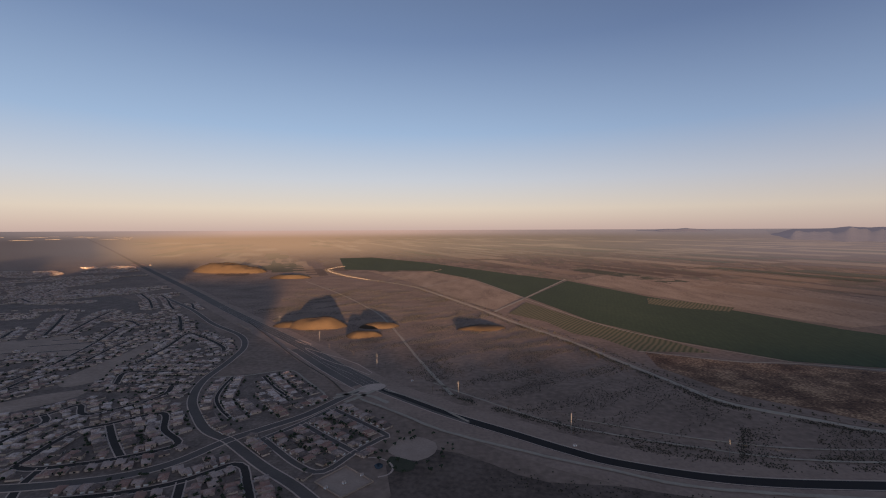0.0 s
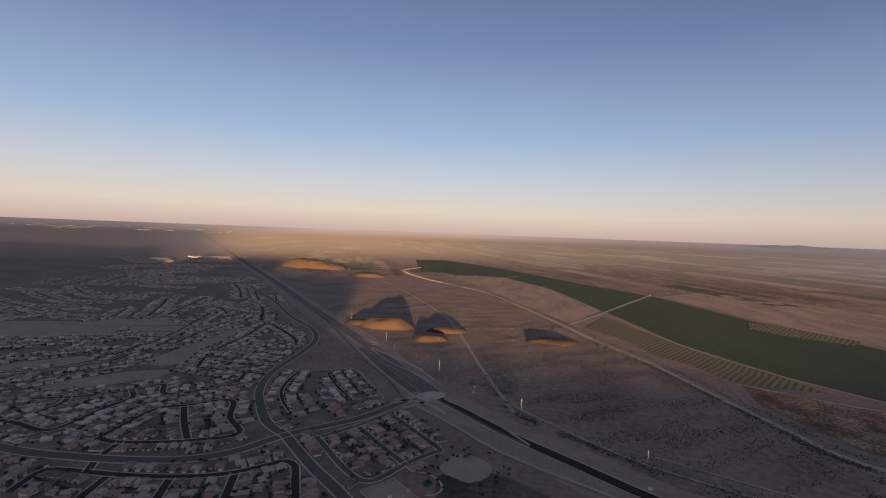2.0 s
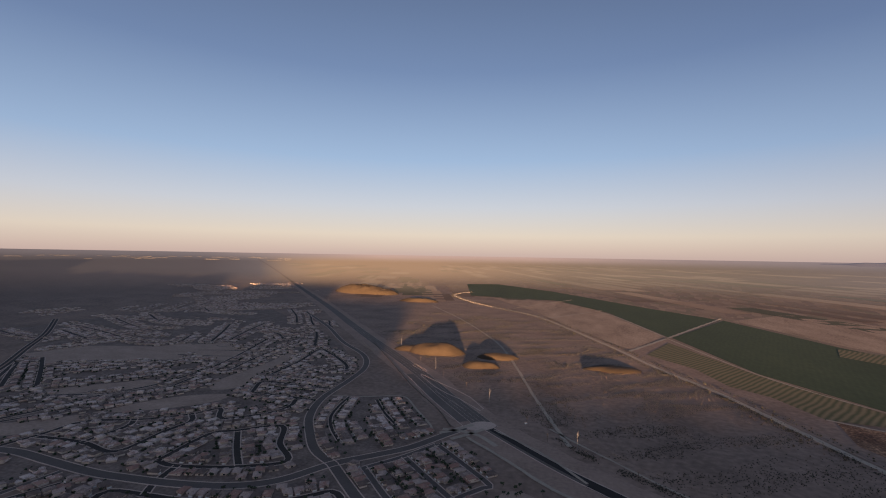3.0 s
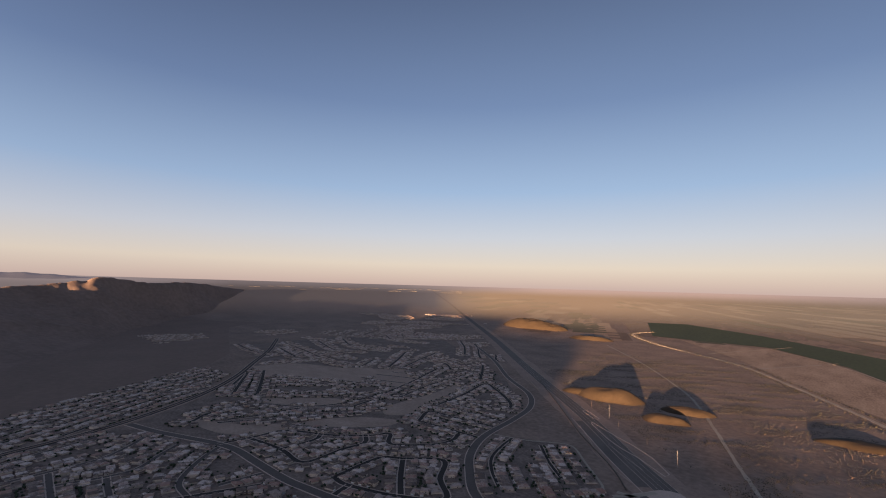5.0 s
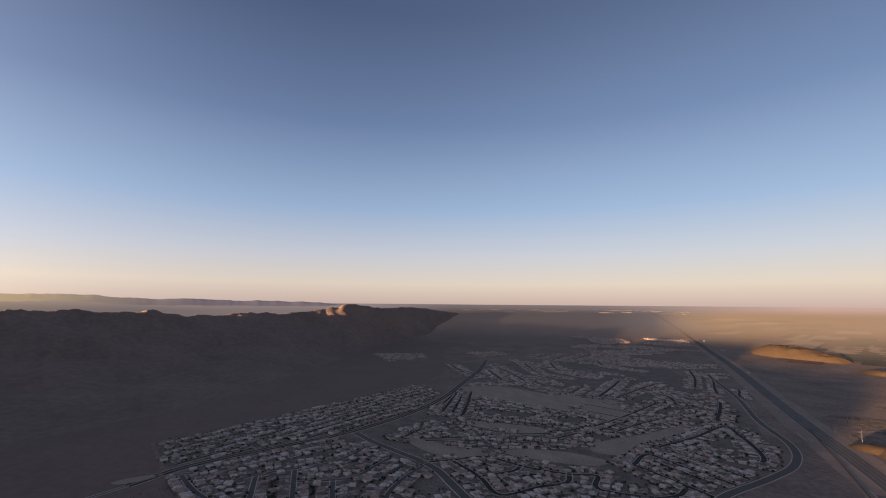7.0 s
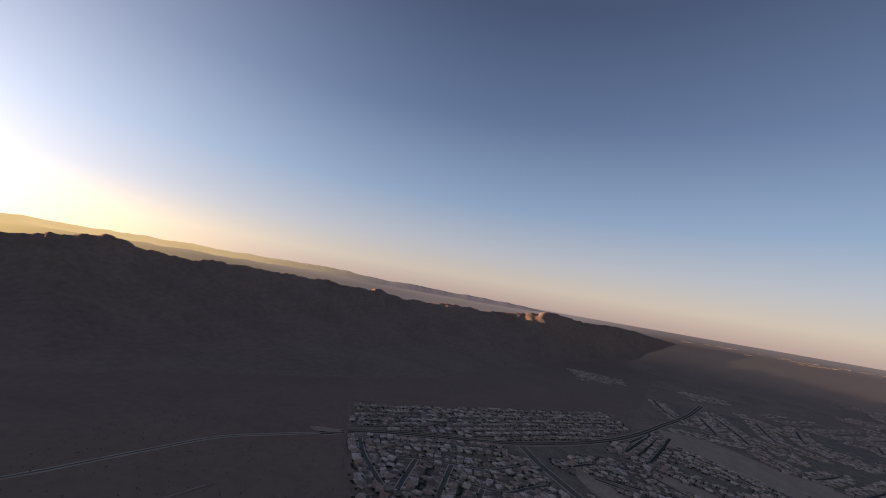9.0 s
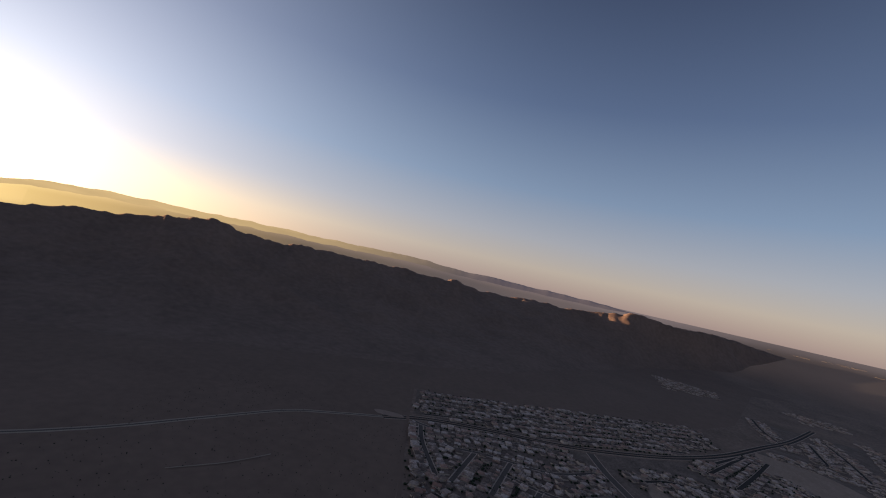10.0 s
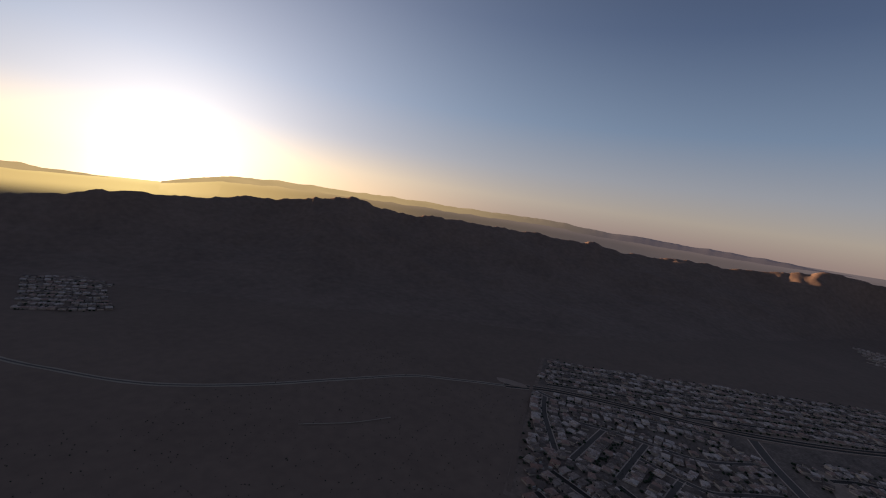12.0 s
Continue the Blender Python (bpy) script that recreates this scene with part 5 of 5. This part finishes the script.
patch("pool", [(-89, 555), (-84, 561), (-78, 557), (-78, 549), (-84, 546)], 0.55, M_WATER, "small blue park pond", "pond")
tagged(ribbon("path", smooth_line([(-100, 574), (-88, 574), (-72, 564), (-64, 548), (-68, 534), (-80, 528)], 4), -1.3, 1.3, 0.5, M_WALK), "curving pale concrete park path", "path", kind="structure")

# ---- trees and scrub ----


def clump(r, seed, squash=0.75):
    """A small uneven ball of leaves."""
    q = random.Random(seed)
    v = []
    for ring, (cz, cr) in enumerate(((-0.55, 0.6), (0.1, 1.0), (0.7, 0.6))):
        for i in range(5):
            a = 2 * math.pi * (i + ring * 0.5) / 5
            k = r * q.uniform(0.72, 1.25)
            v.append((math.cos(a) * cr * k, math.sin(a) * cr * k, cz * r * squash * q.uniform(0.8, 1.2)))
    v += [(0, 0, -0.9 * r * squash), (0, 0, 1.05 * r * squash)]
    f = []
    for ring in (0, 5):
        for i in range(5):
            a, b, c, d = ring + i, ring + (i + 1) % 5, ring + 5 + i, ring + 5 + (i + 1) % 5
            f += [(a, b, c), (b, d, c)]
    f += [(15, (i + 1) % 5, i) for i in range(5)] + [(16, 10 + i, 10 + (i + 1) % 5) for i in range(5)]
    return v, f


def shift(shape, dx, dy, dz):
    return [(x + dx, y + dy, z + dz) for x, y, z in shape[0]], shape[1]


def tree_shapes(seed):
    q = random.Random(seed)
    h = q.uniform(4.5, 7)
    trunk = []
    verts, faces = [], []
    for z, r in ((0, 0.28), (h * 0.4, 0.2), (h * 0.65, 0.12)):
        verts += [(r * math.cos(i * math.pi / 3), r * math.sin(i * math.pi / 3), z) for i in range(6)]
    for k in (0, 6):
        faces += [(k + i, k + (i + 1) % 6, k + 6 + (i + 1) % 6, k + 6 + i) for i in range(6)]
    trunk.append((verts, faces))
    leaves = []
    for i in range(9):
        a, d = q.uniform(0, 6.28), q.uniform(0.4, 2.2)
        x, y, z = math.cos(a) * d, math.sin(a) * d, h * q.uniform(0.55, 0.95)
        leaves.append(shift(clump(q.uniform(0.8, 1.5), seed * 31 + i), x, y, z))
        v = [(-0.06, 0, h * 0.4), (0.06, 0, h * 0.4), (x, y, z), (0, 0.08, h * 0.42)]
        trunk.append((v, [(0, 1, 2), (1, 3, 2), (3, 0, 2)]))
    return join(*trunk), join(*leaves)


TREES = []
for k in range(4):
    tk, lv = tree_shapes(k + 3)
    ob = link("tree", *tk, M_BARK)
    tagged(ob, "small dark desert tree with a loose rounded crown", "tree", "estate trees")
    link("crown", *lv, M_LEAF, ob)
    TREES.append(ob)
tree_spots = []
for x, y, turn in lots[:2200]:
    for _ in range(3):
        if rng.random() < 0.62:
            u, v = rng.uniform(-8, 8), rng.choice((rng.uniform(9, 14), rng.uniform(-15, -9)))
            px, py = x + u * math.cos(turn) - v * math.sin(turn), y + u * math.sin(turn) + v * math.cos(turn)
            if clear_of_roads(px, py, 1.5):
                tree_spots.append((px, py))
for i in range(26):
    a = rng.uniform(0, 6.28)
    tree_spots.insert(0, (-40 + math.cos(a) * rng.uniform(30, 60), 590 + math.sin(a) * rng.uniform(30, 60)))
for i, (x, y) in enumerate(tree_spots[:300]):
    k = rng.randrange(4)
    s = rng.uniform(0.7, 1.2)
    c = copy_thing(TREES[k], pose(x, y, 0, 0, 0, rng.uniform(0, 360)))
    c.scale = (s, s, s)
for k, ob in enumerate(TREES):
    x, y = tree_spots[300 + k]
    ob.matrix_world = pose(x, y, 0)
leaf_clumps = [clump(1.0, 100 + k) for k in range(6)]


def scatter(name, spots, mat, label, category):
    verts, faces = [], []
    for x, y, r, k in spots:
        v, f = leaf_clumps[k]
        px, py, g, s = put(x, y)
        base = len(verts)
        verts += [(px + a * r, py + b * r, g + (h + 0.55) * r) for a, b, h in v]
        faces += [tuple(i + base for i in q) for q in f]
    return tagged(link(name, verts, faces, mat), label, category, kind="stuff")


scatter("estate_trees", [(x + rng.uniform(-1, 1), y + rng.uniform(-1, 1), rng.uniform(1.3, 2.8), rng.randrange(6)) for x, y in tree_spots[304:] for _ in range(2)], M_LEAF, "many small dark trees between the houses", "trees")
bushes = []
DESERT = [(-60, 900), (300, 560), (700, 520), (640, 625), (490, 740), (400, 995), (235, 1385), (30, 1900), (-140, 2280), (-700, 2300), (-900, 1850)]
while len(bushes) < 21000:
    x, y = rng.uniform(-700, 900), rng.uniform(480, 2300)
    if not inside(x, y, DESERT) or not clear_of_roads(x, y, 2):
        continue
    if 0.25 + 1.9 * noise.noise(Vector(((0.8 * x + 0.6 * y) / 150, (0.8 * y - 0.6 * x) / 42, 3))) < rng.random():
        continue
    bushes.append((x, y, rng.uniform(0.45, 1.15), rng.randrange(6)))
for p, n in zip(canal, normals(canal)):
    for _ in range(7):
        d = rng.choice((rng.uniform(15, 24), rng.uniform(-28, -18)))
        q = p + n * d
        bushes.append((q.x + rng.uniform(-8, 8), q.y + rng.uniform(-8, 8), rng.uniform(0.8, 2.0), rng.randrange(6)))
BANDS = (([(28, 781), (79, 737), (144, 690), (201, 645), (243, 624), (287, 589), (360, 568), (405, 553), (477, 544), (650, 540)], 9, 900), ([(-30, 850), (40, 775), (140, 700), (240, 640), (340, 596), (470, 570), (650, 565)], 7, 700),
         ([(487, 700), (440, 640), (412, 600), (385, 563)], 7, 220), ([(640, 632), (580, 668), (510, 714), (466, 764), (440, 846), (392, 985), (325, 1190), (232, 1388)], 9, 1500), ([(80, 520), (180, 490), (320, 460), (520, 440)], 22, 500))
for pts, spread, count in BANDS:
    line = smooth_line(pts, 6)
    for _ in range(int(count * 1.6)):
        p = rng.choice(line)
        if noise.noise(Vector((p.x / 38, p.y / 38, 6))) > -0.15:
            bushes.append((p.x + rng.gauss(0, spread * 0.6), p.y + rng.gauss(0, spread * 0.6), rng.uniform(0.5, 1.15), rng.randrange(6)))
for _ in range(2500):
    x, y = rng.uniform(-900, 0), rng.uniform(-300, 480)
    bushes.append((x, y, rng.uniform(0.4, 1.0), rng.randrange(6)))
rocks = []
while len(rocks) < 650:
    x, y = rng.uniform(-50, 480), rng.uniform(850, 1500)
    if inside(x, y, DESERT) and 0.1 + 2.2 * noise.noise(Vector(((0.8 * x + 0.6 * y) / 120, (0.8 * y - 0.6 * x) / 26, 8))) > rng.random():
        rocks.append((x, y, rng.uniform(0.5, 1.25), rng.randrange(6)))
scatter("rubble", rocks, M_RUBBLE, "scattered heaps of pale rubble on the plain", "rubble")
scatter("scrub", bushes, M_SCRUB, "low dark creosote scrub over the desert", "scrub")
